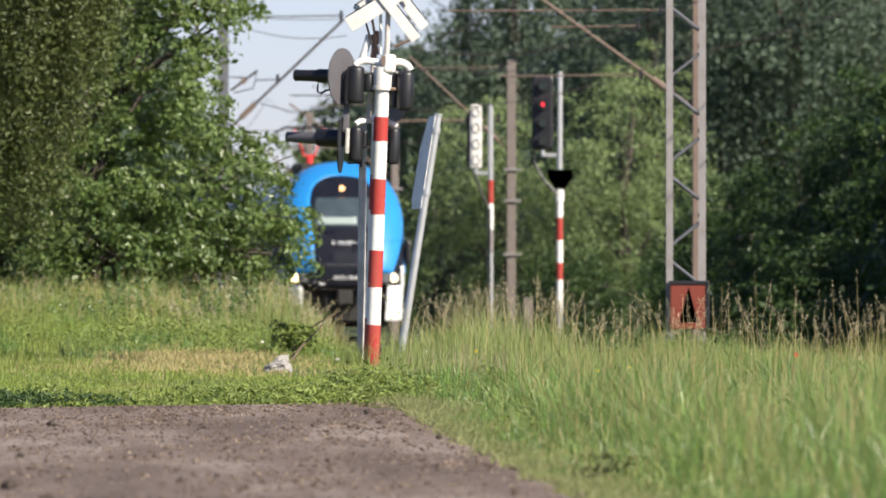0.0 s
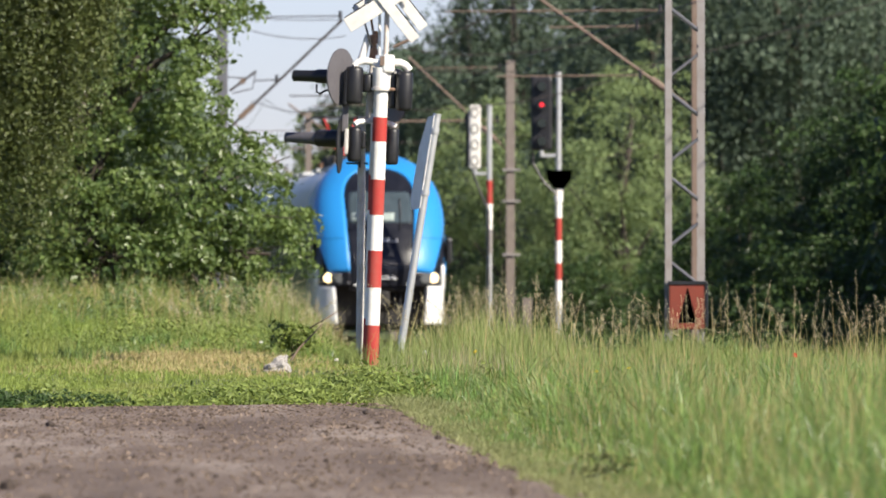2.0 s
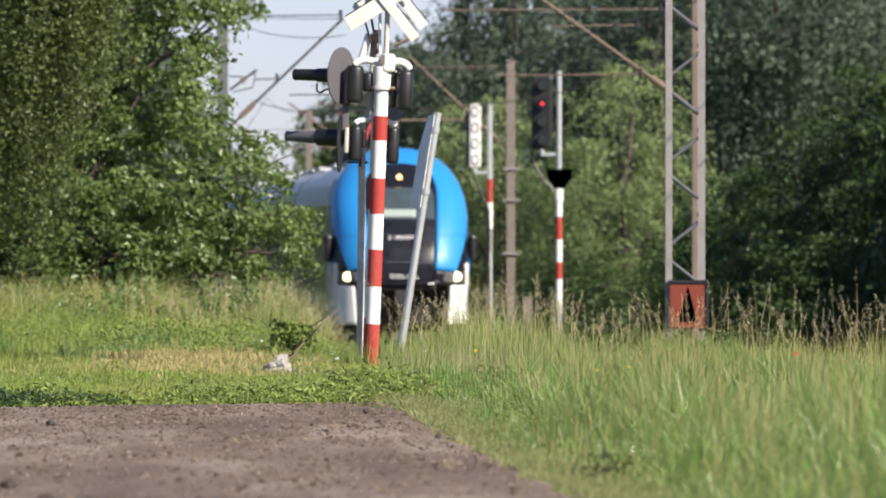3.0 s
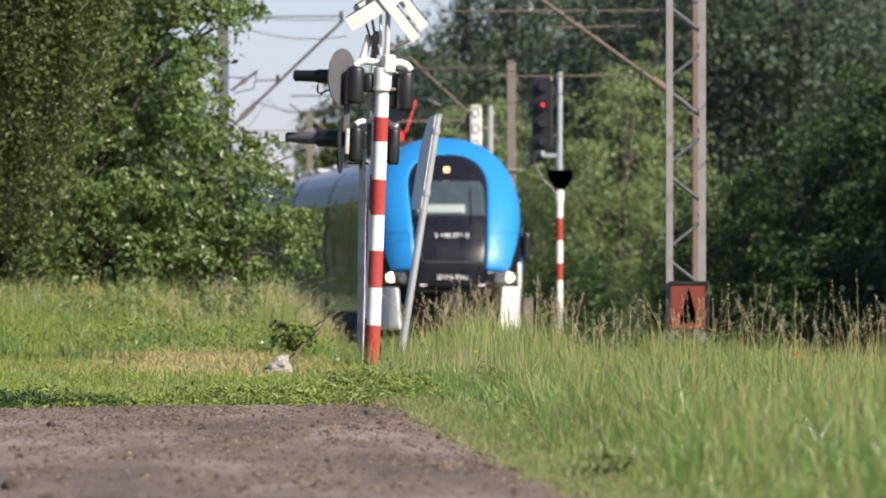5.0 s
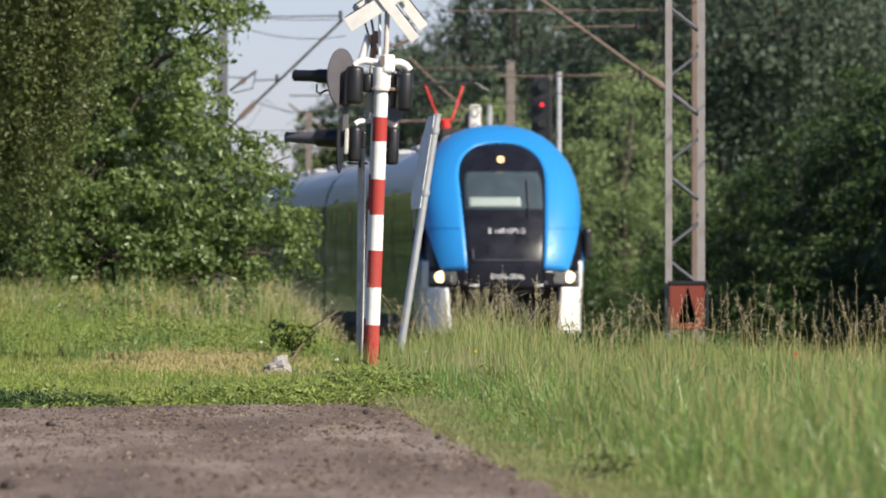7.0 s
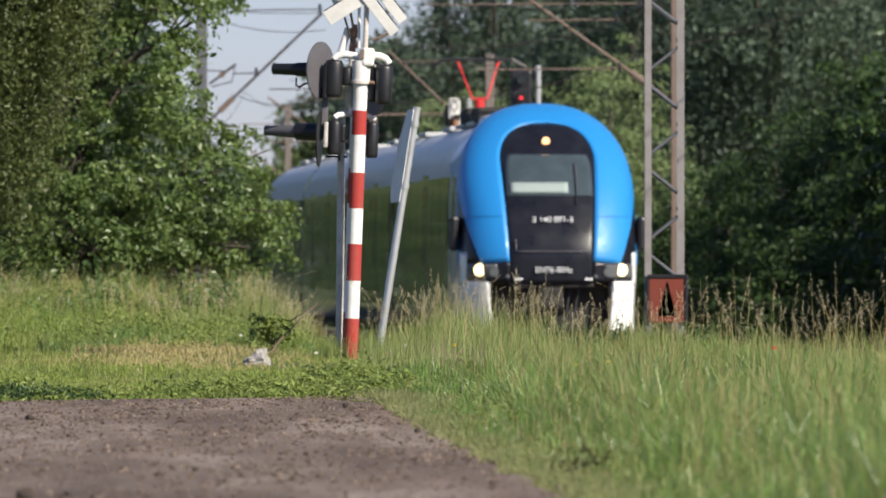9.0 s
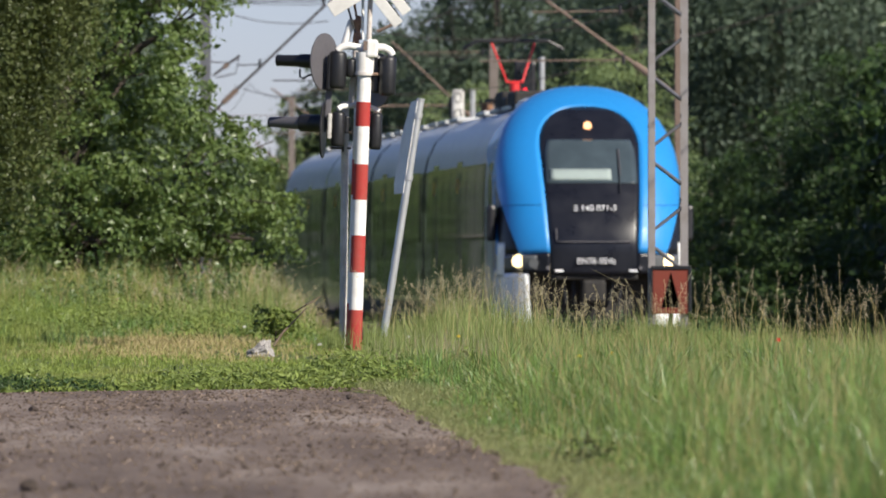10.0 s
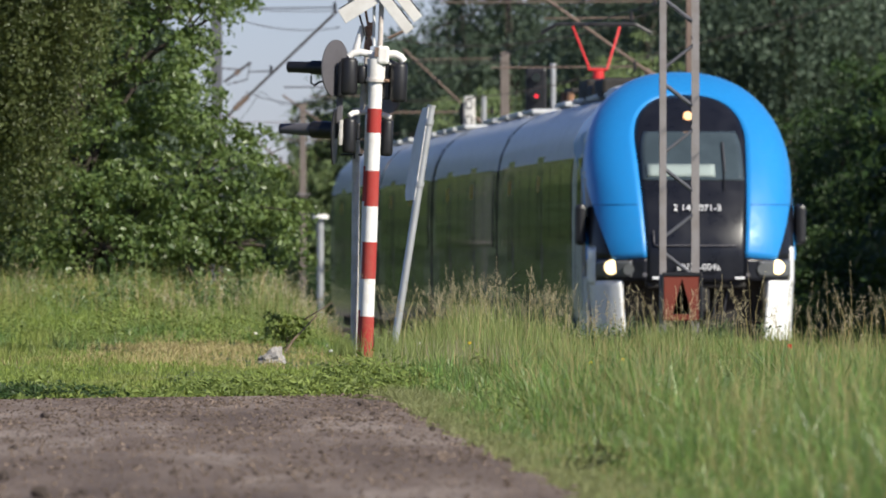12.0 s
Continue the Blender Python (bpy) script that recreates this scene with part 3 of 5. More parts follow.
        glass = [[(s * (0.86 + 0.50 * j / 10), 1.27 + 0.22 * i / 5) for j in range(11)] for i in range(6)]
        nose_patch("lamp_glass", glass, M_LAMPGLASS, band, 0.012, "grey clear lamp cover")
        ring_lamp(s * 1.12, 1.40, 0.105, M_LAMP, band, "headlamp", "lit warm-white headlamp")
        ring_lamp(s * 0.90, 1.37, 0.08, M_LAMPGLASS, band, "marker_lamp", "unlit marker lamp")
        # white corner skirts, tapering downwards
        rows = []
        for i in range(13):
            z = 0.41 + 0.81 * i / 12
            h0 = 1.0 - 0.07 * (1 - i / 12)
            h1 = 1.33 + 0.06 * i / 12
            rows.append([(s * (h0 + (h1 - h0) * j / 10), z) for j in range(11)])
        nose_patch("corner_skirt", rows, M_TRAINWHITE, train, 0.0, "white corner skirt beside the coupler")
        rows = [[(s * (1.315 + 0.09 * j / 6), 1.16 + 0.52 * i / 8) for j in range(7)] for i in range(9)]
        nose_patch("lamp_corner", rows, M_TRAINWHITE, train, 0.012, "white corner strip beside the headlamp")
        part("skirt_return", box((0.05, 1.0, 0.78), (s * 0.985, 0.75, 0.81), bevel=0.02), M_TRAINWHITE, train)
        part("skirt_side", box((0.05, 1.6, 0.85), (s * 1.375, 1.9, 0.85), bevel=0.02), M_TRAINWHITE, train, "white skirt side")
    # coupler and pocket
    part("coupler_pocket", box((1.9, 0.8, 0.85), (0, 1.0, 0.82), bevel=0.03), M_UNDER, train, "black recess round the coupler")
    part("coupler", box((0.36, 0.9, 0.34), (0, 0.45, 0.95), bevel=0.05), M_UNDER, train, "dark centre coupler")
    part("bumper_bar", box((1.35, 0.16, 0.10), (0, 0.16, 1.17), bevel=0.03), M_UNDER, train)
    for k in range(7):
        part("hose", rod((-0.45 + 0.15 * k, 0.3, 1.1), (-0.4 + 0.13 * k, 0.25, 0.75), 0.02), M_BLACK, train)
    ring_lamp(0.0, 3.45, 0.068, M_TOPLAMP, train, "top_lamp", "lit amber-white top headlamp")
    # nose roof
    part("nose_roof", box((1.7, 1.6, 0.40), (0, 4.4, 3.74), bevel=0.16), M_ROOF, train, "pale grey roof hump behind the nose")
    # pantograph
    panto = part("pantograph", box((0.9, 1.4, 0.07), (0, 17.7, 4.10), bevel=0.02), M_UNDER, train, "raised red pantograph")
    for a, b in (((-0.13, 17.5, 4.42), (-0.36, 17.9, 5.08)), ((0.13, 17.5, 4.42), (0.36, 17.9, 5.08)), ((-0.15, 17.5, 4.42), (0.15, 17.5, 4.42))):
        part("pantograph_arm", rod(a, b, 0.019), M_PANTO, panto, "red tubular arm")
    part("pantograph_foot", rod((0, 17.5, 4.1), (0, 17.5, 4.4), 0.09), M_PANTO, panto)
    part("pantograph_head", bent([(-0.85, 17.9, 4.98), (-0.6, 17.9, 5.12), (0.6, 17.9, 5.12), (0.85, 17.9, 4.98)], 0.03), M_BLACK, panto, "dark collector head with drooping horns")
    for x in (-0.45, 0.45):
        for y in (17.1, 18.3):
            part("insulator", rod((x, y, 3.82), (x, y, 4.08), 0.06), M_RUST, panto)
    for y, h in ((9.0, 0.26), (12.0, 0.3), (11.0, 0.2)):
        part("roof_unit", box((1.3, 1.6, h), (0, y, 3.86 + h / 2), bevel=0.05), M_UNDER, train, "dark rooftop unit")
    for k in range(14):
        y = 3.5 + k * 5
        for s in (-0.753, 0.753):
            if k % 4 in (0, 3):
                part("wheel", rod((s - 0.07, y, 0.43), (s + 0.07, y, 0.43), 0.42, sides=24), M_RUST, train)
    return train


M_ARCHJOINT = paint("dark blue joint", (0.010, 0.10, 0.30), (0.01, 0.06, 0.2), 0.5)
M_SCREEN = glossy("windscreen glass", (0.045, 0.062, 0.072), 0.08)
M_LAMPGLASS = glossy("lamp cover", (0.10, 0.105, 0.11), 0.08)
train = build_train()

# ---- crossing signal post ----


def capsule(at, r, h, bm=None, sides=20, flat=0.86):
    """Upright rounded housing: a cylinder with domed rims."""
    rings = [(0.62, -0.5), (0.90, -0.47), (1.0, -0.40), (1.0, 0.0), (1.0, 0.40), (0.90, 0.47), (0.62, 0.5)]
    bm = bm or bmesh.new()
    loops = [[bm.verts.new((at[0] + r * k * math.cos(2 * math.pi * j / sides), at[1] + r * k * flat * math.sin(2 * math.pi * j / sides), at[2] + h * z)) for j in range(sides)] for k, z in rings]
    for lo, hi in zip(loops, loops[1:]):
        for j in range(sides):
            bm.faces.new((lo[j], lo[(j + 1) % sides], hi[(j + 1) % sides], hi[j]))
    bm.faces.new(list(reversed(loops[0])))
    bm.faces.new(loops[-1])
    return bm


def disc(at, n, r, thick=0.012):
    bm = bmesh.new()
    m = Matrix.Translation(at) @ Vector(n).to_track_quat("Z", "Y").to_matrix().to_4x4()
    bmesh.ops.create_cone(bm, cap_ends=True, segments=44, radius1=r, radius2=r, depth=thick, matrix=m)
    return bm


def build_crossing_post():
    """Striped leaning post with two pairs of flashing lamps and a crossing cross."""
    root = empty("crossing_signal", pose(-0.661, 94.7, 0.0, 0, 2.1, 0))
    tagged(root, "red and white striped level-crossing signal post, leaning and worn", "crossing signal")
    zs = [-0.35, 0.40, 0.75, 1.094, 1.426, 1.757, 2.11, 2.336, 2.62]
    for k, (a, b) in enumerate(zip(zs, zs[1:])):
        part("red_band" if k % 2 == 0 else "white_band", rod((0, 0, a), (0, 0, b), 0.067 - 0.001 * (k % 2), sides=28), M_RED if k % 2 == 0 else M_WHITE, root, "", True)
    part("head_sleeve", rod((0, 0, 2.61), (0.0, 0, 2.80), 0.082, 0.088, sides=28), M_WHITE, root, "wider white sleeve under the lamp bracket", True)
    part("collar", rod((0, 0, 2.585), (0, 0, 2.612), 0.096, sides=28), M_RUSTWHITE, root, "rust-stained clamp ring")
    part("clamp_bolt", rod((0.08, -0.05, 2.60), (0.125, -0.06, 2.60), 0.014, sides=8), M_RUST, root)
    part("cap", box((0.115, 0.14, 0.17), (0.06, -0.03, 2.835), bevel=0.025), M_WHITE, root, "white cast cap")
    part("cap_stain", box((0.05, 0.006, 0.09), (0.005, -0.094, 2.86), bevel=0.002), M_BROWN, root, "rusty patch on the cap")
    # cable duct painted with the same stripes, its bands sit a little higher
    for a, b, m in ((-0.3, 0.46, M_RED), (0.46, 1.14, M_WHITE), (1.14, 1.47, M_WHITE), (1.47, 1.80, M_RED), (1.80, 2.28, M_WHITE)):
        part("duct_band", rod((-0.052, 0.03, a), (-0.052, 0.03, b), 0.033, sides=14), m, root, "", True)
    # second post just behind, thinner and dirty
    rear = part("rear_post", rod((-0.098, 0.22, -0.3), (-0.170, 0.22, 2.34), 0.036, sides=18), M_REARPOST, root, "thin dirty grey rear post", True)
    part("rear_sleeve", rod((-0.115, 0.22, 2.30), (-0.085, 0.22, 2.85), 0.030, sides=16), M_RUSTWHITE, rear, "rust-streaked upper tube", True)
    part("side_peg", rod((-0.30, 0.2, 1.90), (-0.10, 0.2, 1.905), 0.010, sides=8), M_BLACK, rear)
    part("side_clip", box((0.02, 0.03, 0.13), (-0.175, 0.18, 1.93)), M_BLACK, rear)
    part("rust_sleeve", rod((-0.095, 0.16, 2.86), (-0.075, 0.16, 3.14), 0.032, 0.026), M_RUST, rear, "rusty tube sleeve")
    part("cable_knot", capsule((-0.085, 0.15, 3.06), 0.045, 0.09), M_RUST, rear)
    part("strut", rod((-0.205, 0.12, 3.30), (-0.10, 0.1, 2.98), 0.010), M_BLACK, root)
    part("strut", rod((-0.14, 0.2, 3.35), (-0.05, 0.15, 2.92), 0.012), M_RUST, root)
    part("strut", rod((-0.20, 0.16, 2.86), (-0.135, 0.16, 3.10), 0.034, sides=12), M_WHITE, root, "short white slanted tube")
    part("strut", rod((-0.03, 0.1, 2.92), (-0.045, 0.12, 3.5), 0.014), M_WHITE, root)
    part("strut", rod((0.10, 0.2, 3.0), (0.26, 0.2, 3.08), 0.014), M_BROWN, root)
    part("cross_tube", rod((0.03, -0.01, 2.90), (0.03, -0.01, 3.75), 0.024), M_RUSTWHITE, root, "rust-streaked tube carrying the cross", True)
    nl = Vector((-0.88, 0.47, 0)).normalized()

    def hooded_lamp(c, reach, r_tip, r_sleeve, share, tip_mat):
        c = Vector(c)
        hood = part("lamp_hood", rod(c, c + nl * reach, r_sleeve * 0.9, r_tip, 22), tip_mat, root, "long dark lamp hood", True)
        part("hood_sleeve", rod(c, c + nl * reach * share, r_sleeve, r_sleeve * 0.96, 22), M_BLACK, hood, "", True)
        part("hood_rim", rod(c + nl * reach, c + nl * (reach + 0.012), r_tip * 1.06, r_tip * 1.06, 22), M_BLACK, hood)

    # upper pair
    part("backing_disc", disc((-0.379, 0.02, 2.70), nl, 0.265), M_PLATE, root, "round grey backing disc")
    hooded_lamp((-0.379, 0.02, 2.70), 0.48, 0.052, 0.068, 0.52, M_BLACK)
    part("lamp_housing", capsule((-0.252, -0.02, 2.625), 0.083, 0.350), M_BLACK, root, "black rounded lamp housing", True)
    part("lamp_back", box((0.05, 0.10, 0.34), (-0.325, -0.01, 2.60), bevel=0.02), M_BLACK, root)
    part("lamp_neck", capsule((-0.13, 0.02, 2.65), 0.055, 0.17), M_BLACK, root, "", True)
    part("bracket", bent([(-0.255, 0.0, 2.805), (-0.22, 0.0, 2.842), (-0.15, 0.0, 2.855), (-0.05, 0.0, 2.84), (0.0, 0.0, 2.825)], 0.034, sides=12), M_WHITE, root, "white curved lamp bracket", True)
    part("bracket", bent([(0.10, 0.0, 2.85), (0.17, 0.0, 2.85), (0.225, 0.02, 2.825), (0.255, 0.03, 2.785)], 0.036, sides=12), M_WHITE, root, "white curved lamp bracket", True)
    part("lamp_housing", capsule((0.216, 0.0, 2.587), 0.079, 0.370), M_BLACK, root, "black rounded lamp housing", True)
    part("lamp_neck", box((0.09, 0.08, 0.36), (0.105, 0.06, 2.60), bevel=0.03), M_BLACK, root)
    part("backing_disc", disc((0.135, 0.20, 2.55), (0.86, 0.5, 0), 0.25), M_PLATE, root, "round grey backing disc")
    part("cable", bent([(-0.60, -0.02, 2.62), (-0.60, -0.03, 2.55), (-0.565, -0.03, 2.535), (-0.52, -0.03, 2.565), (-0.46, -0.02, 2.575), (-0.40, 0, 2.57)], 0.010), M_BLACK, root)
    part("disc_stay", box((0.06, 0.03, 0.36), (-0.325, 0.05, 2.36), bevel=0.01), M_PLATE, root)
    # lower pair, fixed to the rear post
    hooded_lamp((-0.362, 0.02, 2.122), 0.56, 0.046, 0.083, 0.42, M_PLATE)
    part("backing_plate", disc((-0.365, 0.03, 2.06), (-0.995, 0.10, 0), 0.26), M_BLACK, root, "narrow dark backing disc seen edge on")
    part("lamp_housing", capsule((-0.228, 0.0, 2.075), 0.064, 0.325), M_BLACK, root, "black rounded lamp housing", True)
    part("lamp_back", box((0.04, 0.06, 0.24), (-0.305, 0.0, 2.10), bevel=0.012), M_REARPOST, root)
    part("lamp_neck", capsule((-0.15, 0.05, 2.12), 0.030, 0.16), M_BLACK, root)
    part("lamp_housing", capsule((0.122, 0.15, 2.070), 0.060, 0.340), M_BLACK, root, "black rounded lamp housing", True)
    part("bracket", bent([(-0.235, 0.02, 2.262), (-0.20, 0.04, 2.288), (-0.14, 0.08, 2.296), (-0.08, 0.12, 2.30), (-0.06, 0.13, 2.36)], 0.026, sides=12), M_WHITE, root, "white curved lamp bracket", True)
    part("bracket", bent([(0.05, 0.15, 2.285), (0.10, 0.15, 2.28), (0.15, 0.15, 2.255)], 0.026, sides=12), M_WHITE, root, "white curved lamp bracket", True)
    # the cross: front arms at the post, a second cross just behind
    for cx, cy, cz, label in ((0.012, -0.06, 3.41, "white crossing-cross arm"), (0.085, 0.18, 3.53, "white rear crossing-cross arm")):
        for ang, wide in ((34, 0.142), (-50, 0.098)):
            bm = box((0.84 if ang > 0 else 0.90, 0.014, wide), (cx, cy - (0.0 if ang > 0 else 0.022), cz), (0, -ang, 0), bevel=0.004)
            arm = part("cross_arm", bm, M_CROSS, root, label)
            edge = Vector((math.sin(radians(ang)), 0, -math.cos(radians(ang)))) * (wide / 2 + 0.006)
            part("arm_rim", box((0.80, 0.03, 0.012), (cx - edge.x, cy + 0.016, cz - edge.z), (0, -ang, 0)), M_BLACK, arm)


M_REARPOST = paint("dirty grey post paint", (0.56, 0.54, 0.51), (0.14, 0.12, 0.10), 0.7, dirty=0.5)
M_CROSS = paint("weathered white sign enamel", (0.66, 0.65, 0.62), (0.40, 0.37, 0.33), 0.5, dirty=0.4)
build_crossing_post()


def build_leaning_sign():
    root = empty("leaning_sign", pose(-0.42, 97.3, 0.0, 0, 8.9, 0))
    tagged(root, "leaning galvanised pole with a bent white sign plate seen from behind", "road sign")
    part("pole", rod((0, 0, -0.3), (0, 0, 2.42), 0.036, sides=20), M_GALV, root, "dull galvanised steel pole", True)
    part("pole_cap", rod((0, 0, 2.42), (0, 0, 2.44), 0.04, sides=20), M_GALV, root)
    bm = bmesh.new()
    pts = [(0, 0, 1.52), (-0.42, 0, 1.50), (-0.52, 0, 1.60), (-0.50, 0, 2.1), (-0.30, 0, 2.40), (0, 0, 2.42)]
    front = [bm.verts.new(p) for p in pts]
    back = [bm.verts.new((x, 0.012, z)) for x, y, z in pts]
    bm.faces.new(front)
    bm.faces.new(list(reversed(back)))
    for i in range(len(pts)):
        j = (i + 1) % len(pts)
        bm.faces.new((front[j], front[i], back[i], back[j]))
    bmesh.ops.rotate(bm, verts=bm.verts, cent=(0, 0, 0), matrix=Euler((0, 0, radians(-79))).to_matrix())
    bmesh.ops.translate(bm, verts=bm.verts, vec=(-0.03, -0.03, 0))
    plate = part("sign_plate", bm, M_CROSS, root, "bent off-white sign plate")
    part("stiffener", box((0.015, 0.03, 0.8), (-0.05, 0.16, 1.95), bevel=0.004), M_GALV, plate)
    for z in (1.65, 2.25):
        part("clamp", rod((0, 0, z), (0, 0, z + 0.05), 0.044, sides=20), M_GALV, root)


build_leaning_sign()


def build_stone():
    ob = new("concrete_lump", bpy.data.meshes.new("concrete_lump"))
    bm = bmesh.new()
    for q in ((-0.17, 0, -0.05), (-0.05, 0.12, -0.05), (0.13, 0.09, -0.05), (0.15, -0.07, -0.05), (-0.12, -0.09, -0.05), (0.045, 0.0, 0.15), (0.095, 0.03, 0.14), (-0.03, -0.04, 0.085), (0.14, -0.02, 0.06), (-0.14, 0.03, 0.02), (-0.08, -0.08, 0.05), (0.06, -0.10, 0.05)):
        bm.verts.new(Vector(q) * 0.82)
    hull = bmesh.ops.convex_hull(bm, input=bm.verts[:])
    bmesh.ops.bevel(bm, geom=bm.edges[:], offset=0.005, segments=1, affect="EDGES")
    bmesh.ops.triangulate(bm, faces=bm.faces[:])
    bmesh.ops.subdivide_edges(bm, edges=bm.edges[:], cuts=2, use_grid_fill=True)
    for v in bm.verts:
        v.co += v.co.normalized() * 0.035 * noise.noise(v.co * 22.0)
    bm.to_mesh(ob.data)
    bm.free()
    ob.data.materials.append(M_STONE)
    ob.location = (-1.47, 90.5, float(ground_z(-1.47, 90.5)) + 0.03)
    tagged(ob, "rough pale grey concrete lump lying in the grass", "stone")
    st = new("stick", bpy.data.meshes.new("stick"))
    bm = bent([(-1.42, 95.1, 0.06), (-1.33, 95.2, 0.19), (-1.25, 95.3, 0.27), (-1.12, 95.4, 0.41)], 0.011, r2=0.007)
    bent([(-1.24, 95.3, 0.37), (-1.12, 95.3, 0.44), (-0.97, 95.4, 0.53)], 0.008, bm, 6, 0.005)
    bm.to_mesh(st.data)
    bm.free()
    st.data.materials.append(M_STICK)
    tagged(st, "thin dry broken stick standing in the grass", "stick")


build_stone()

# ---- masts, catenary and railway signals ----


def build_lattice_mast():
    root = empty("lattice_mast", pose(2.632, 110.4, float(ground_z(2.65, 110.4)) - 0.1))
    tagged(root, "grey steel lattice catenary mast with a rusty rear leg", "mast")
    top = 8.2

    def leg(x, y, material, label):
        bm = box((0.074, 0.02, top), (x, y - 0.03, top / 2))
        box((0.02, 0.07, top), (x + (0.027 if x > 0 else -0.027), y, top / 2), bm=bm)
        part("leg", bm, material, root, label)

    for x in (-0.178, 0.178):
        leg(x, -0.17, M_MAST, "grey angle-steel leg")
        leg(x * 0.98, 0.19, M_MAST, "grey angle-steel leg")
    pitch, base = 0.917, root.matrix_world.translation.z
    first = (3.77 - base) % pitch
    for k in range(1, int(top / pitch) + 1):
        z = first + k * pitch
        for y in (-0.185, 0.2):
            part("brace", rod((-0.16, y, z), (0.16, y, z - 0.25), 0.017, sides=6), M_BRACE, root)
            part("brace", rod((0.16, y, z - 0.49), (-0.16, y, z - 0.74), 0.017, sides=6), M_BRACE, root)
        for x in (-0.18, 0.18):
            part("brace", rod((x, -0.15, z), (x, 0.17, z - pitch / 2), 0.014, sides=6), M_BRACE, root)
    sign = empty("warning_board", pose(2.66, 110.15, 0.0))
    tagged(sign, "faded orange warning board with a black wedge", "sign")
    part("board", box((0.40, 0.02, 0.50), (0, 0, 0.54), bevel=0.01), M_ORANGE, sign, "faded orange board")
    for size, at in (((0.43, 0.05, 0.04), (0, 0, 0.79)), ((0.035, 0.05, 0.5), (0.205, 0, 0.54)), ((0.02, 0.05, 0.5), (-0.21, 0, 0.54))):
        part("frame", box(size, at, bevel=0.006), M_BLACK, sign, "dark board frame")
    bm = bmesh.new()
    v = [bm.verts.new(p) for p in ((-0.10, -0.016, 0.36), (0.10, -0.016, 0.36), (0.0, -0.016, 0.74))]
    bm.faces.new(v)
    bmesh.ops.solidify(bm, geom=bm.faces[:], thickness=0.004)
    part("wedge", bm, M_BLACK, sign, "black wedge mark")
    part("fixing", box((0.3, 0.08, 0.03), (0, 0.05, 0.7)), M_BLACK, sign)
    part("fixing_post", box((0.05, 0.05, 1.2), (0.0, 0.04, 0.1)), M_BLACK, sign)


build_lattice_mast()


def catenary_mast(x, y, top, side, material, width, strut, tubes, label, rings=True, tube=None):
    """Single mast with cantilever; side is the way its arm reaches."""
    z0 = float(ground_z(x, y)) - 0.1
    root = empty("catenary_mast", pose(x, y, 0))
    tagged(root, label, "mast", group="catenary masts by the track")
    part("pole", box((width, width * 1.3, top - z0), (0, 0, (top + z0) / 2), bevel=0.015), material, root)
    (ax, az), (bx, bz) = strut
    part("cantilever_strut", rod((ax - x, 0, az), (bx - x, 0, bz), 0.026), tube or M_BROWN, root, "tubular cantilever strut")
    k = 0.12
    part("insulator", rod((ax - x + (bx - ax) * k, 0, az + (bz - az) * k), (ax - x + (bx - ax) * (k + 0.12), 0, az + (bz - az) * (k + 0.12)), 0.055), M_BROWN, root)
    for x0, x1, z in tubes:
        part("cantilever_tube", rod((x0 - x, 0, z), (x1 - x, 0, z + 0.02), 0.013), tube or M_BROWN, root, "thin horizontal catenary tube")
        part("clamp", rod((x1 - x - 0.05, 0, z - 0.05), (x1 - x - 0.05, 0, z + 0.12), 0.03), M_BLACK, root)
    if rings:
        for z in (1.4, 2.6, 3.3):
            part("clamp_band", box((width * 2.0, width * 1.9, 0.05), (0.02, 0, z), bevel=0.01), M_MAST, root)
    return root


catenary_mast(4.207, 169, 8.0, -1, M_BROWN, 0.13, ((4.141, 3.693), (1.362, 5.683)), ((0.901, 3.343, 4.209), (0.056, 3.671, 5.289), (1.784, 3.286, 5.026)), "brown catenary mast with a long cantilever over the track", False)
catenary_mast(1.53, 228, 5.75, -1, M_CONCRETE, 0.20, ((1.45, 3.75), (-0.75, 5.83)), ((-1.19, 0.58, 4.38), (-0.43, 1.34, 5.58), (-1.6, 1.3, 4.40)), "weathered brown concrete catenary mast with clamps and cable")
left_mast = catenary_mast(-4.32, 200, 6.6, 1, M_BRACE, 0.215, ((-4.25, 3.75), (-1.95, 5.95)), ((-3.6, -1.95, 6.0), (-3.7, -3.2, 4.75), (-3.0, -1.0, 4.45)), "grey concrete catenary mast between the trees", True, M_WIRE)
catenary_mast(-1.30, 276, 6.2, -1, M_CONCRETE, 0.20, ((-1.3, 3.57), (-4.17, 5.62)), ((-4.2, -1.9, 4.40), (-3.5, -1.4, 5.58)), "grey concrete catenary mast far down the track")
catenary_mast(-4.25, 324, 6.2, -1, M_CONCRETE, 0.20, ((-4.3, 3.75), (-6.6, 5.83)), ((-7.2, -4.9, 4.40), (-6.5, -4.4, 5.58)), "grey concrete catenary mast far down the track")

for a, b, r in (((0.15, 0, 4.55), (0.67, 0, 4.94), 0.024), ((0.10, 0, 4.82), (0.48, 0, 4.80), 0.012), ((0.20, 0, 4.50), (0.60, 0, 4.60), 0.012), ((0.60, 0, 4.60), (0.65, 0, 4.90), 0.010)):
    part("registration_arm", rod(a, b, r, sides=8), M_WIRE, left_mast, "dark thin registration arm")
part("insulator", rod((0.36, 0, 4.70), (0.44, 0, 4.77), 0.05, sides=10), M_BROWN, left_mast)


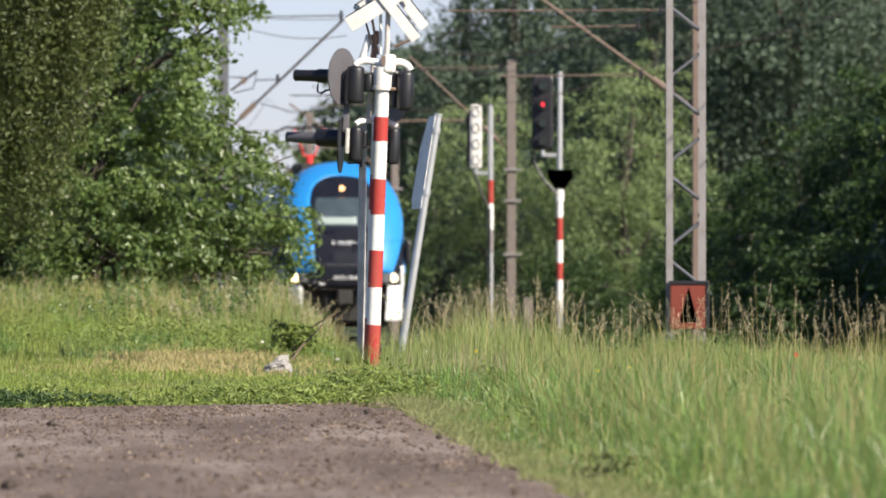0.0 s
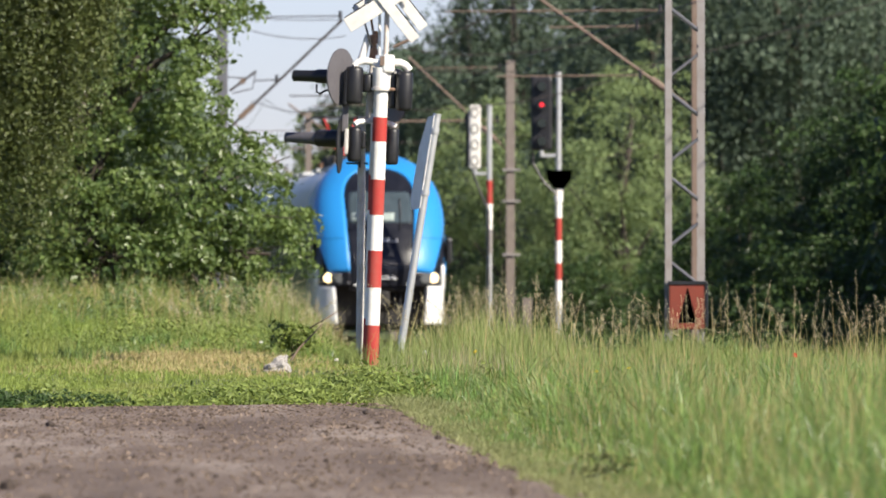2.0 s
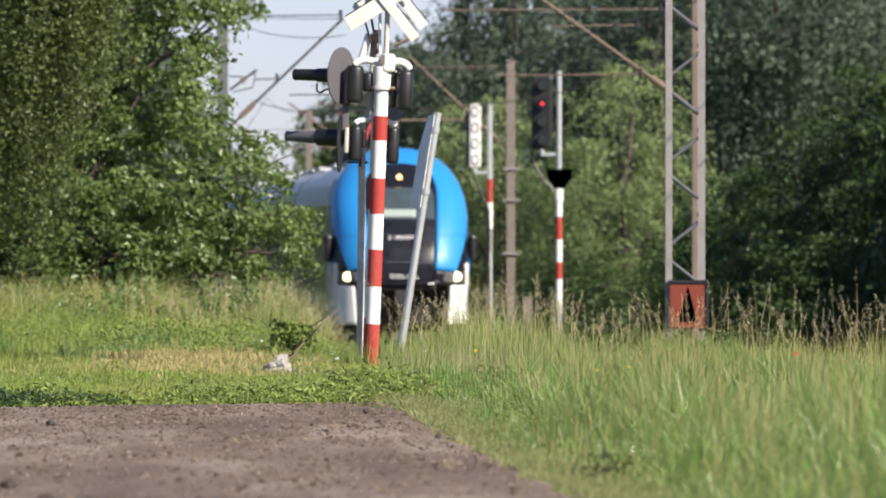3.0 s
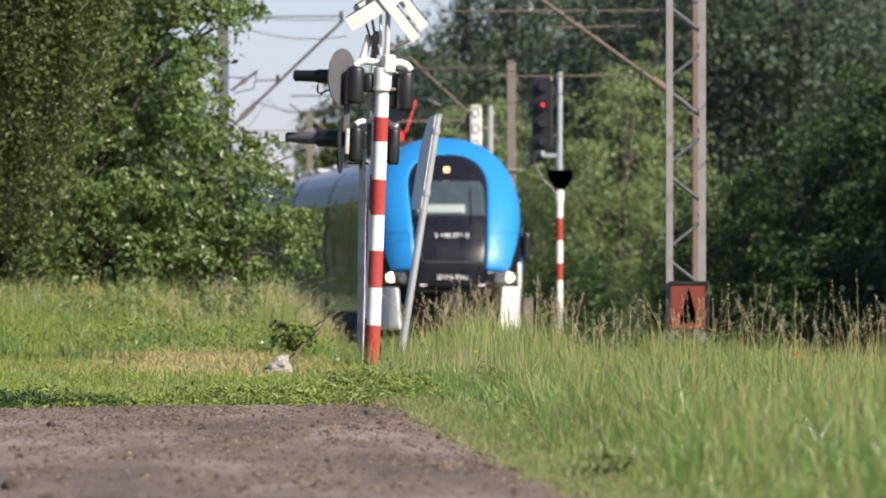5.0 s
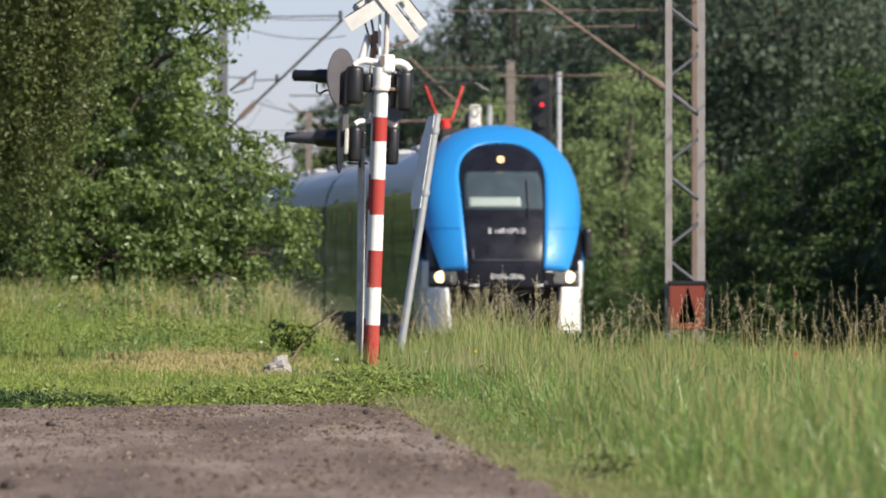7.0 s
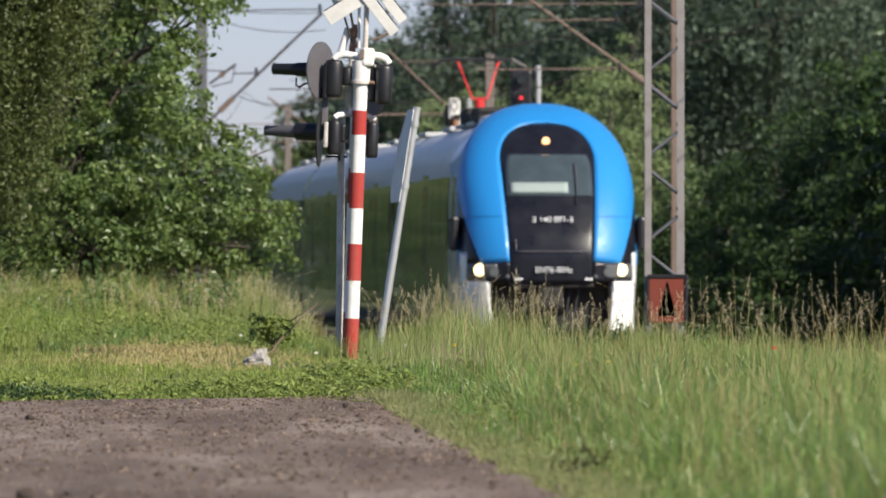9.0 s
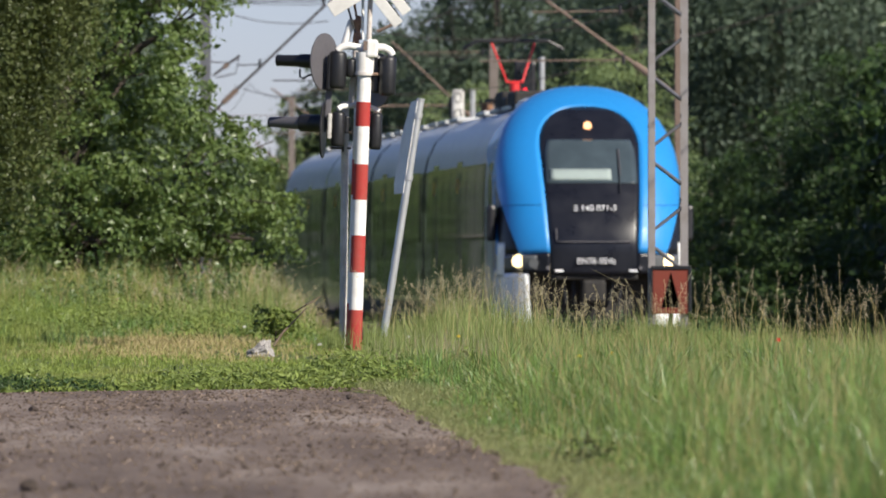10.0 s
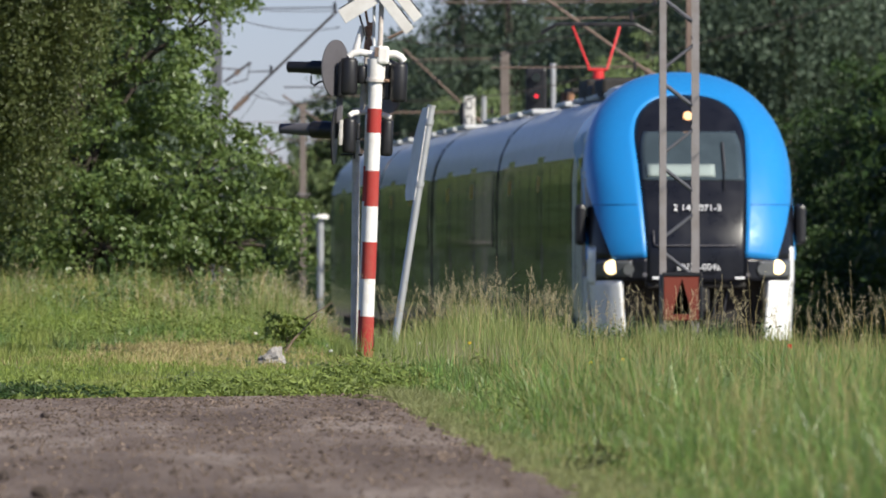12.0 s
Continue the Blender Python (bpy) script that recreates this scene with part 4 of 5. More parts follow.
def build_wires():
    def wire(name, label, zf, off):
        ob = new(name, bpy.data.meshes.new(name))
        pts = [(track_x(y) + off(y), y, zf(y)) for y in np.arange(84, 420, 6.0)]
        bm = bent(pts, 0.008, sides=5)
        bm.to_mesh(ob.data)
        bm.free()
        ob.data.materials.append(M_WIRE)
        return tagged(ob, label, "wire", group="overhead wires")

    wire("contact_wire", "dark copper contact wire over the track", lambda y: 4.58, lambda y: 0.2 * math.sin((y - 180) / 48 * math.pi))
    wire("catenary_wire", "sagging catenary wire above the contact wire", lambda y: 5.0 + 0.75 * (2 * (((y - 180) / 48) % 1) - 1) ** 2, lambda y: 0.0)
    for (ax, az), (bx, bz), sag, y in (((-3.8, 5.98), (-1.95, 5.95), 0.02, 200.0), ((-3.9, 5.8), (-1.9, 5.65), 0.12, 201.0), ((-4.0, 4.6), (-1.2, 4.85), 0.35, 214.0), ((-1.0, 5.2), (4.6, 5.9), 0.45, 190.0), ((-3.0, 4.3), (3.0, 4.45), 0.3, 240.0), ((-0.5, 5.15), (1.6, 6.08), 0.04, 189.0), ((-0.45, 4.79), (1.35, 4.76), 0.02, 192.0), ((3.16, 4.53), (8.2, 5.92), 0.10, 180.0), ((-1.0, 3.95), (3.9, 4.75), 0.25, 186.0)):
        ob = new("span_wire", bpy.data.meshes.new("span_wire"))
        bm = bent([(ax + (bx - ax) * k / 8, y, az + (bz - az) * k / 8 - sag * 4 * (k / 8) * (1 - k / 8)) for k in range(9)], 0.009, sides=5)
        bm.to_mesh(ob.data)
        bm.free()
        ob.data.materials.append(M_WIRE)
        tagged(ob, "thin dark span wire between the masts", "wire", group="overhead wires")


build_wires()


def railway_signal(x, y, top, head_at, head_size, facing, label):
    """Tubular signal post with red and white bands and a lamp head on its side."""
    z0 = float(ground_z(x, y)) - 0.1
    root = empty("railway_signal", pose(x, y, 0))
    tagged(root, label, "railway signal", group="railway signals by the track")
    part("pole", rod((0, 0, z0), (0, 0, top), 0.058, sides=18), M_GALV, root, "pale galvanised tube", True)
    hx, hz = head_at
    w, h = head_size
    part("bracket", box((abs(hx) + 0.05, 0.05, 0.07), (hx / 2, 0, hz - h / 2 - 0.10), bevel=0.01), M_GALV, root)
    part("bracket", rod((hx, 0, hz - h / 2 - 0.1), (hx, 0, hz - h / 2 + 0.05), 0.05), M_GALV, root)
    head = part("signal_head", box((w, 0.16, h), (hx, 0, hz), bevel=0.05), M_BLACK if facing else M_CROSS, root, "black lamp head" if facing else "white back of a lamp head")
    count = 4
    for k in range(count):
        z = hz + h / 2 - (k + 0.5) * h / count
        if facing:
            part("visor", rod((hx, -0.07, z), (hx, -0.26, z - 0.01), 0.105, 0.10, 16), M_BLACK, head)
            lit = k == 1
            part("lens", rod((hx, -0.262, z - 0.01), (hx, -0.268, z - 0.01), 0.038 if lit else 0.085, sides=16), M_REDLAMP if lit else M_GLASS, head, "lit red lens" if lit else "")
        else:
            bm = bmesh.new()
            for s in (-1, 1):
                bent([(hx + 0.075 * math.cos(a), -0.085, z + 0.10 * math.sin(a)) for a in np.linspace(0, 6.28, 13)], 0.012, bm, 5)
            part("lamp_cover", bm, M_PLATE, head, "round rear cover ring")
    if not facing:
        part("backing_plate", box((0.10, 0.05, h * 0.86), (hx - 0.14, 0.1, hz - 0.05), bevel=0.02), M_BLACK, head, "black edge of the backing plate")
    return root


sig = railway_signal(2.27, 198.0, 4.88, (-0.33, 4.07), (0.42, 1.43), True, "railway signal showing red, black head on a banded post")
for a, b, m in ((1.74, 2.30, M_WHITE), (1.30, 1.74, M_RED), (0.86, 1.30, M_WHITE), (0.53, 0.86, M_RED), (0.0, 0.53, M_WHITE)):
    part("band", rod((0, 0, a + 0.3), (0, 0, b + 0.3), 0.063, sides=18), m, sig, "", True)
bm = bmesh.new()
v = [bm.verts.new(p) for p in ((-0.24, -0.09, 2.97), (0.26, -0.09, 2.97), (0.24, -0.09, 2.78), (0.10, -0.09, 2.60), (-0.08, -0.09, 2.60), (-0.22, -0.09, 2.78))]
bmesh.ops.solidify(bm, geom=[bm.faces.new(v)], thickness=-0.14)
part("cable_box", bm, M_BLACK, sig, "black cup-shaped cable box")
part("sleeve", rod((0, 0, 2.35), (0, 0, 2.62), 0.085, sides=18), M_WHITE, sig)
part("cable", bent([(-0.5, -0.1, 3.3), (-0.5, -0.1, 3.1), (-0.3, -0.1, 2.75), (-0.05, -0.1, 2.5)], 0.03), M_BLACK, sig, "thick black cable")
sig = railway_signal(1.008, 216.0, 4.56, (-0.31, 3.87), (0.25, 1.36), False, "railway signal seen from behind, white head on a banded post")
for a, b, m in ((2.45, 2.95, M_RED), (1.9, 2.45, M_WHITE), (1.4, 1.9, M_MAST)):
    part("band", rod((0, 0, a), (0, 0, b), 0.063, sides=18), m, sig, "", True)
part("cable", bent([(-0.35, -0.1, 3.1), (-0.2, -0.1, 2.7), (-0.02, -0.1, 2.3), (-0.02, -0.1, 0.0)], 0.025), M_BLACK, sig, "black cable")

post = empty("marker_post", pose(-3.42, 300, 0))
tagged(post, "pale post with a flat white cap beside the track", "post")
part("pole", rod((0, 0, -1.0), (0, 0, 2.4), 0.10, sides=16), M_GALV, post)
part("cap", rod((0, 0, 2.4), (0, 0, 2.52), 0.26, 0.22, 18), M_WHITE, post, "flat white cap")

stump = empty("marker_stone", pose(1.8, 215, float(ground_z(1.8, 215))))
tagged(stump, "short grey concrete marker post in the long grass", "marker")
part("shaft", box((0.20, 0.16, 1.4), (0, 0, 0.66), bevel=0.012), M_CONCRETE, stump)
part("top", box((0.215, 0.175, 0.05), (0, 0, 1.37), bevel=0.012), M_CONCRETE, stump)

# ---- trees ----


def leaf_arrays(rng, centres, directions, size, spread=0.35, slim=0.55):
    """Folded leaf quads at centres, facing roughly along directions."""
    n = len(centres)
    d = directions + rng.normal(0, 0.75, (n, 3))
    d /= np.linalg.norm(d, axis=1, keepdims=True)
    r = rng.normal(0, 1, (n, 3))
    u = np.cross(d, r)
    u /= np.linalg.norm(u, axis=1, keepdims=True)
    w = np.cross(d, u)
    s = (size * (1 + spread * rng.normal(0, 1, (n, 1)))).clip(size * 0.4, size * 2)
    base, tip = centres - u * s * 0.5, centres + u * s * 0.5
    left, right = centres + w * s * slim * 0.5 + d * s * 0.10, centres - w * s * slim * 0.5 + d * s * 0.10
    verts = np.stack([base, right, tip, left], 1).reshape(-1, 3)
    i = np.arange(n) * 4
    faces = np.stack([i, i + 1, i + 2, i, i + 2, i + 3], 1).ravel()
    return verts, faces, np.full(n * 2, 3)


def crown_points(rng, lobes, clumps, per, sigma, depth=0.45):
    """Leaf places in clumps near the skin of several lobes."""
    vol = np.array([rx * rz for _, _, _, rx, _, rz in lobes])
    pick = rng.choice(len(lobes), clumps, p=vol / vol.sum())
    lob = np.array(lobes)[pick]
    d = rng.normal(0, 1, (clumps, 3))
    d /= np.linalg.norm(d, axis=1, keepdims=True)
    rad = (1 - depth * rng.random((clumps, 1)) ** 1.6) * (0.92 + 0.16 * rng.random((clumps, 1)))
    c = lob[:, :3] + d * lob[:, 3:] * rad
    out = np.repeat(d * 0.8 + np.array([0, 0, 0.55]), per, 0) + rng.normal(0, 0.75, (clumps * per, 3))
    out /= np.linalg.norm(out, axis=1, keepdims=True)
    bough = np.repeat(sigma * (0.6 + 0.9 * rng.random((clumps, 1))), per, 0)
    pts = np.repeat(c, per, 0) + out * bough * (0.55 + 0.5 * rng.random((clumps * per, 1))) * np.array([1.15, 1.15, 0.75])
    return pts, out + np.array([0, 0, 0.3])


def hanging_points(rng, lobes, strands, per, length):
    """Leaf places along drooping twigs."""
    lob = np.array(lobes)[rng.integers(0, len(lobes), strands)]
    d = rng.normal(0, 1, (strands, 3))
    d /= np.linalg.norm(d, axis=1, keepdims=True)
    c = lob[:, :3] + d * lob[:, 3:] * (0.5 + 0.5 * rng.random((strands, 1)))
    k = np.tile(np.linspace(0, 1, per), strands)[:, None]
    ln = np.repeat(length * (0.5 + rng.random((strands, 1))), per, 0)
    sway = np.repeat(rng.normal(0, 0.12, (strands, 3)), per, 0)
    pts = np.repeat(c, per, 0) + sway * k + rng.normal(0, 0.045, (strands * per, 3)) - np.array([0, 0, 1]) * k * ln
    return pts, np.repeat(d + np.array([0, 0, -0.2]), per, 0)


def tree(seed, name, x, y, lobes, clumps, per, sigma, size, material, label, category, trunk_r=0.16, hanging=None, group="", slim=0.55):
    """A trunk with limbs to every lobe and a crown of single leaves."""
    rng = np.random.default_rng(seed)
    z0 = float(ground_z(x, y)) - 0.15
    root = empty(name, pose(x, y, z0))
    tagged(root, label, category, group=group)
    rel = [(lx - x, ly - y, lz - z0, rx, ry, rz) for lx, ly, lz, rx, ry, rz in lobes]
    top = max(l[2] for l in rel)
    bm = bmesh.new()
    knots = [Vector((0.12 * math.sin(k * 1.3 + seed), 0.1 * math.cos(k * 1.7 + seed), top * k / 6)) for k in range(7)]
    knots[0] = Vector((0, 0, 0))
    bent(knots, trunk_r, bm, 10, trunk_r * 0.2)
    stem = part("trunk", bm, M_BARK, root, "grey-brown trunk", True)
    for l in rel:
        start = knots[min(5, max(1, int(l[2] / top * 4)))]
        end = Vector(l[:3])
        mid = start.lerp(end, 0.5) + Vector((0, 0, 0.15))
        limb = bent([start, start.lerp(mid, 0.5), mid, mid.lerp(end, 0.5), end], trunk_r * 0.4, None, 7, trunk_r * 0.10)
        for _ in range(3):
            e = end + Vector((rng.normal() * l[3], rng.normal() * l[4], rng.normal() * l[5])) * 0.6
            rod(mid.lerp(end, 0.6), e, trunk_r * 0.12, trunk_r * 0.04, 5, limb)
        part("limb", limb, M_BARK, stem, "", True)
    pts, dirs = crown_points(rng, rel, clumps, per, sigma)
    if hanging:
        hp, hd = hanging_points(rng, rel, *hanging)
        pts, dirs = np.concatenate([pts, hp]), np.concatenate([dirs, hd])
    keep = pts[:, 2] > 0.05
    data_part("crown", strips("crown", *leaf_arrays(rng, pts[keep], dirs[keep], size, slim=slim), material), root, "crown of many small leaves")
    return root


# broad shrub on the bank, hiding the train at first
tree(1, "broadleaf_tree", -4.6, 131, [(-4.4, 131, 2.0, 1.5, 1.6, 1.5), (-3.65, 131, 3.5, 0.68, 1.2, 1.0), (-3.15, 131, 4.42, 0.70, 1.0, 0.55), (-3.3, 130.5, 1.9, 1.1, 1.3, 1.3),
     (-2.45, 130.5, 1.55, 0.65, 0.9, 0.85), (-2.2, 130.5, 1.15, 0.55, 0.8, 0.6), (-4.0, 131, 5.2, 1.2, 1.4, 1.2), (-4.2, 130, 1.1, 1.1, 1.0, 0.9), (-2.75, 130.4, 2.25, 0.5, 0.7, 0.55), (-3.0, 130, 1.0, 0.8, 0.9, 0.7), (-5.4, 131, 3.4, 1.4, 1.5, 2.0), (-2.95, 130.8, 4.05, 0.42, 0.5, 0.42)],
     900, 62, 0.24, 0.075, M_LEAF, "dense glossy green broadleaf tree on the bank", "tree", 0.2)
tree(2, "broadleaf_tree", -6.6, 133, [(-6.4, 133, 1.6, 1.3, 1.4, 1.4), (-6.8, 133, 3.6, 1.5, 1.4, 1.6), (-5.6, 132, 1.0, 0.9, 0.9, 0.8)],
     480, 62, 0.26, 0.08, M_LEAF, "dense green broadleaf tree beside a birch", "tree", 0.18)
tree(3, "weeping_birch", -5.6, 118, [(-4.9, 118, 4.2, 1.1, 1.2, 1.0), (-5.2, 118, 5.6, 1.3, 1.4, 1.2), (-5.0, 118.3, 3.2, 0.8, 0.9, 0.8), (-4.3, 118, 4.9, 0.7, 0.9, 0.8)],
     220, 50, 0.3, 0.05, M_BIRCH, "weeping birch with long hanging leafy twigs", "tree", 0.14, hanging=(2400, 30, 1.3))



# woods behind the railway, with unseen trees added for shade and reflections
WOODS = [
    # x, y, height, radius, kind
    (1.6, 262, 6.0, 2.2, "willow"), (4.7, 258, 7.3, 2.2, "willow"), (7.0, 262, 4.5, 2.0, "shrub"), (-0.2, 300, 4.6, 2.0, "shrub"), (3.0, 240, 2.4, 1.2, "shrub"), (5.6, 236, 2.2, 1.3, "shrub"),
    (8.2, 205, 5.2, 1.9, "broad"), (9.6, 212, 6.6, 2.4, "broad"), (6.6, 222, 4.0, 1.6, "broad"), (7.0, 196, 2.4, 1.2, "shrub"), (8.6, 190, 2.6, 1.3, "shrub"), (9.8, 198, 4.2, 1.7, "broad"), (5.6, 214, 2.6, 1.1, "shrub"),
    (6.2, 290, 13.0, 3.4, "birch"), (10.0, 285, 13.5, 3.4, "birch"), (2.4, 345, 14.0, 3.6, "birch"), (0.5, 350, 12.5, 3.2, "birch"), (8.0, 350, 15.0, 4.0, "birch"), (13.5, 300, 13.5, 3.6, "birch"), (5.0, 400, 16.0, 4.5, "far"), (-1.7, 420, 10.0, 2.6, "far"), (11.0, 400, 16.0, 4.5, "far"), (17.0, 380, 16.0, 4.5, "far"),
    (11.5, 178, 7.0, 2.2, "shade"), (12.0, 193, 6.5, 2.0, "shade"), (11.0, 186, 7.0, 2.2, "shade"), (12.0, 168, 7.0, 2.2, "shade"), (8.4, 199, 3.4, 1.5, "broad"), (7.2, 208, 3.4, 1.3, "broad"),
    # rows hidden behind the bank trees, added for the train's side to mirror
    (-10.2, 178, 12.5, 2.4, "lit"), (-10.8, 191, 13.5, 2.6, "lit"), (-10.6, 204, 12, 2.5, "lit"), (-11.2, 217, 14, 2.7, "lit"), (-11.8, 230, 13, 2.6, "lit"), (-12.4, 244, 14.5, 2.8, "lit"), (-13.2, 260, 13.5, 2.8, "lit"), (-14.4, 278, 14.5, 3, "lit"), (-15.6, 300, 15, 3.2, "lit"), (-17.6, 328, 15, 3.4, "lit"),
    (-7.9, 186, 4.0, 1.5, "hedge"), (-8.2, 196, 3.6, 1.4, "hedge"), (-8.4, 207, 4.4, 1.6, "hedge"), (-8.8, 219, 3.8, 1.5, "hedge"), (-9.2, 232, 4.4, 1.7, "hedge"), (-9.8, 246, 4.0, 1.6, "hedge"), (-10.6, 262, 4.6, 1.8, "hedge"), (-11.6, 282, 4.4, 1.8, "hedge"),
    # out of view on the right, added to keep sun off the woods
    (10.7, 179, 7.0, 2.1, "shade"), (10.9, 172, 7.0, 2.1, "shade"), (11.2, 199, 7.6, 2.2, "shade"), (12.4, 184, 7.8, 2.3, "shade"),
    (12.6, 203, 8.0, 2.4, "shade"), (13.4, 214, 8.5, 2.4, "shade"), (12.8, 225, 8.0, 2.4, "shade"),
    (-4.9, 420, 8.4, 1.8, "pale"), (-6.4, 450, 6.0, 2.0, "far"), (-9.5, 460, 6.2, 2.8, "far"), (-12.5, 460, 6.5, 3.0, "far"), (-2.2, 318, 3.0, 1.3, "shrub"),
]
LOOKS = {
    # shade: trees outside the view, there only to cast shadow
    "shade": (M_DARK, "unseen broadleaf tree added to shade the wood", "tree", 230, 46, 0.6, 0.24, None),
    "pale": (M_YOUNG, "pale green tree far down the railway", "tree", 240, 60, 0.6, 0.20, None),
    # hedge and lit: hidden rows that only shape the train's reflections
    "hedge": (M_DARK, "hidden dark green bush added for the train to reflect", "bush", 200, 46, 0.45, 0.14, None),
    "lit": (M_LEAF, "hidden leafy green tree added for the train to reflect", "tree", 260, 56, 0.5, 0.15, None),
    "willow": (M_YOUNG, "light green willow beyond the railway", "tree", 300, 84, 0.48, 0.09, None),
    # bushes and trees below take their understorey shade from the leaf colour
    "shrub": (M_DARK, "green bush beside the railway, shade put into its leaf colour", "bush", 130, 55, 0.40, 0.10, None),
    "broad": (M_DARK, "broadleaf tree beside the railway, shade put into its leaf colour", "tree", 240, 76, 0.46, 0.095, None),
    "birch": (M_FARHAZE, "tall birch with drooping twigs in the woods, haze put into its leaf colour", "tree", 150, 44, 0.8, 0.17, (1700, 20, 3.0)),
    "far": (M_FARHAZE, "tall distant woodland tree, haze put into its leaf colour", "tree", 260, 60, 0.95, 0.27, None),
}
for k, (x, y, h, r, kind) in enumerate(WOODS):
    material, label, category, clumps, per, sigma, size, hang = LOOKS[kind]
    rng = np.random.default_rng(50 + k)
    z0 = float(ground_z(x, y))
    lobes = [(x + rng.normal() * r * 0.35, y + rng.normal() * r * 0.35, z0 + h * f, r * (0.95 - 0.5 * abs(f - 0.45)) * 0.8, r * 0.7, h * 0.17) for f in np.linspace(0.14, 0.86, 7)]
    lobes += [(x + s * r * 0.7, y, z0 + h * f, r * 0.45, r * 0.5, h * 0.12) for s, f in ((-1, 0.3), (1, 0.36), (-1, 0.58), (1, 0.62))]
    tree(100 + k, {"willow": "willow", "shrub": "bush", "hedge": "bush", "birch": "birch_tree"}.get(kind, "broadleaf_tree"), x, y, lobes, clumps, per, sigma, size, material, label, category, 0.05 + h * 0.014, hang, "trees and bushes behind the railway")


def far_woods():
    """Woodland edge that closes the distance all round, hazed by its leaf colour."""
    rng = np.random.default_rng(77)
    n = 52000
    a = rng.random(n) * 2 * math.pi
    ahead = rng.random(n) < 0.6
    a = np.where(ahead, math.pi / 2 + rng.normal(0, 0.05, n), a)
    rad = 560 + 60 * rng.random(n)
    x, y = rad * np.cos(a), rad * np.sin(a)
    top = 17 + 4 * np.sin(a * 37) * np.sin(a * 91 + 1) + 2 * np.sin(a * 260)
    gap = np.exp(-((a - (math.pi / 2 + 0.016)) / 0.012) ** 2)
    top = top * (1 - 0.68 * gap)
    z = -1 + (top + 1) * rng.random(n) ** 0.8
    pts = np.stack([x, y, z], 1)
    d = -pts * np.array([1, 1, 0]) / rad[:, None] + np.array([0, 0, 0.6])
    ob = new("far_woods", strips("far_woods", *leaf_arrays(rng, pts, d, 1.5), M_FARHAZE))
    tagged(ob, "distant line of woodland, haze put into its leaf colour", "woods", kind="stuff")


far_woods()

# ---- grass and plants ----


def blades(rng, x, y, z, h, width, bend=0.35, heading=None):
    """Curved tapering blades as arrays."""
    n = len(x)
    a = rng.random(n) * 2 * math.pi if heading is None else heading + rng.normal(0, 0.4, n)
    lean = np.abs(rng.normal(0, bend, n)) * np.where(rng.random(n) < 0.22, 2.4, 0.8) * h
    dx, dy = np.cos(a) * lean, np.sin(a) * lean
    f = rng.random(n) * math.pi
    wx, wy = np.cos(f) * width, np.sin(f) * width * 0.5
    p0 = np.stack([x, y, z], 1)
    side = np.stack([wx, wy, np.zeros(n)], 1)
    p1 = p0 + np.stack([dx * 0.38, dy * 0.38, h * 0.58], 1)
    p3 = p0 + np.stack([dx * 1.15, dy * 1.15, h * (1.0 - 0.12 * np.minimum(lean / h, 2.0))], 1)
    verts = np.stack([p0 - side, p0 + side, p1 - side * 0.85, p1 + side * 0.85, p3], 1).reshape(-1, 3)
    i = np.arange(n)[:, None] * 5
    faces = (i + np.array([0, 1, 3, 2, 2, 3, 4])[None]).ravel()
    return verts, faces, np.tile([4, 3], n)


def sheet(name, arrays, material, label, category="grass"):
    return tagged(new(name, strips(name, *arrays, material)), label, category, kind="stuff")


def right_of_road(y):
    return np.where(y < 66.6, road_edge(y), -4.4)


def tuft(x, y):
    """Grass grows in tufts of unlike height."""
    a = np.floor(x / 0.16 + 0.5 * np.sin(y)).astype(int)
    b = np.floor(y / 0.9 + 0.5 * np.sin(x * 5)).astype(int)
    return 0.55 + 0.85 * (np.abs(np.sin(a * 12.9898 + b * 78.233) * 43758.5453) % 1.0)


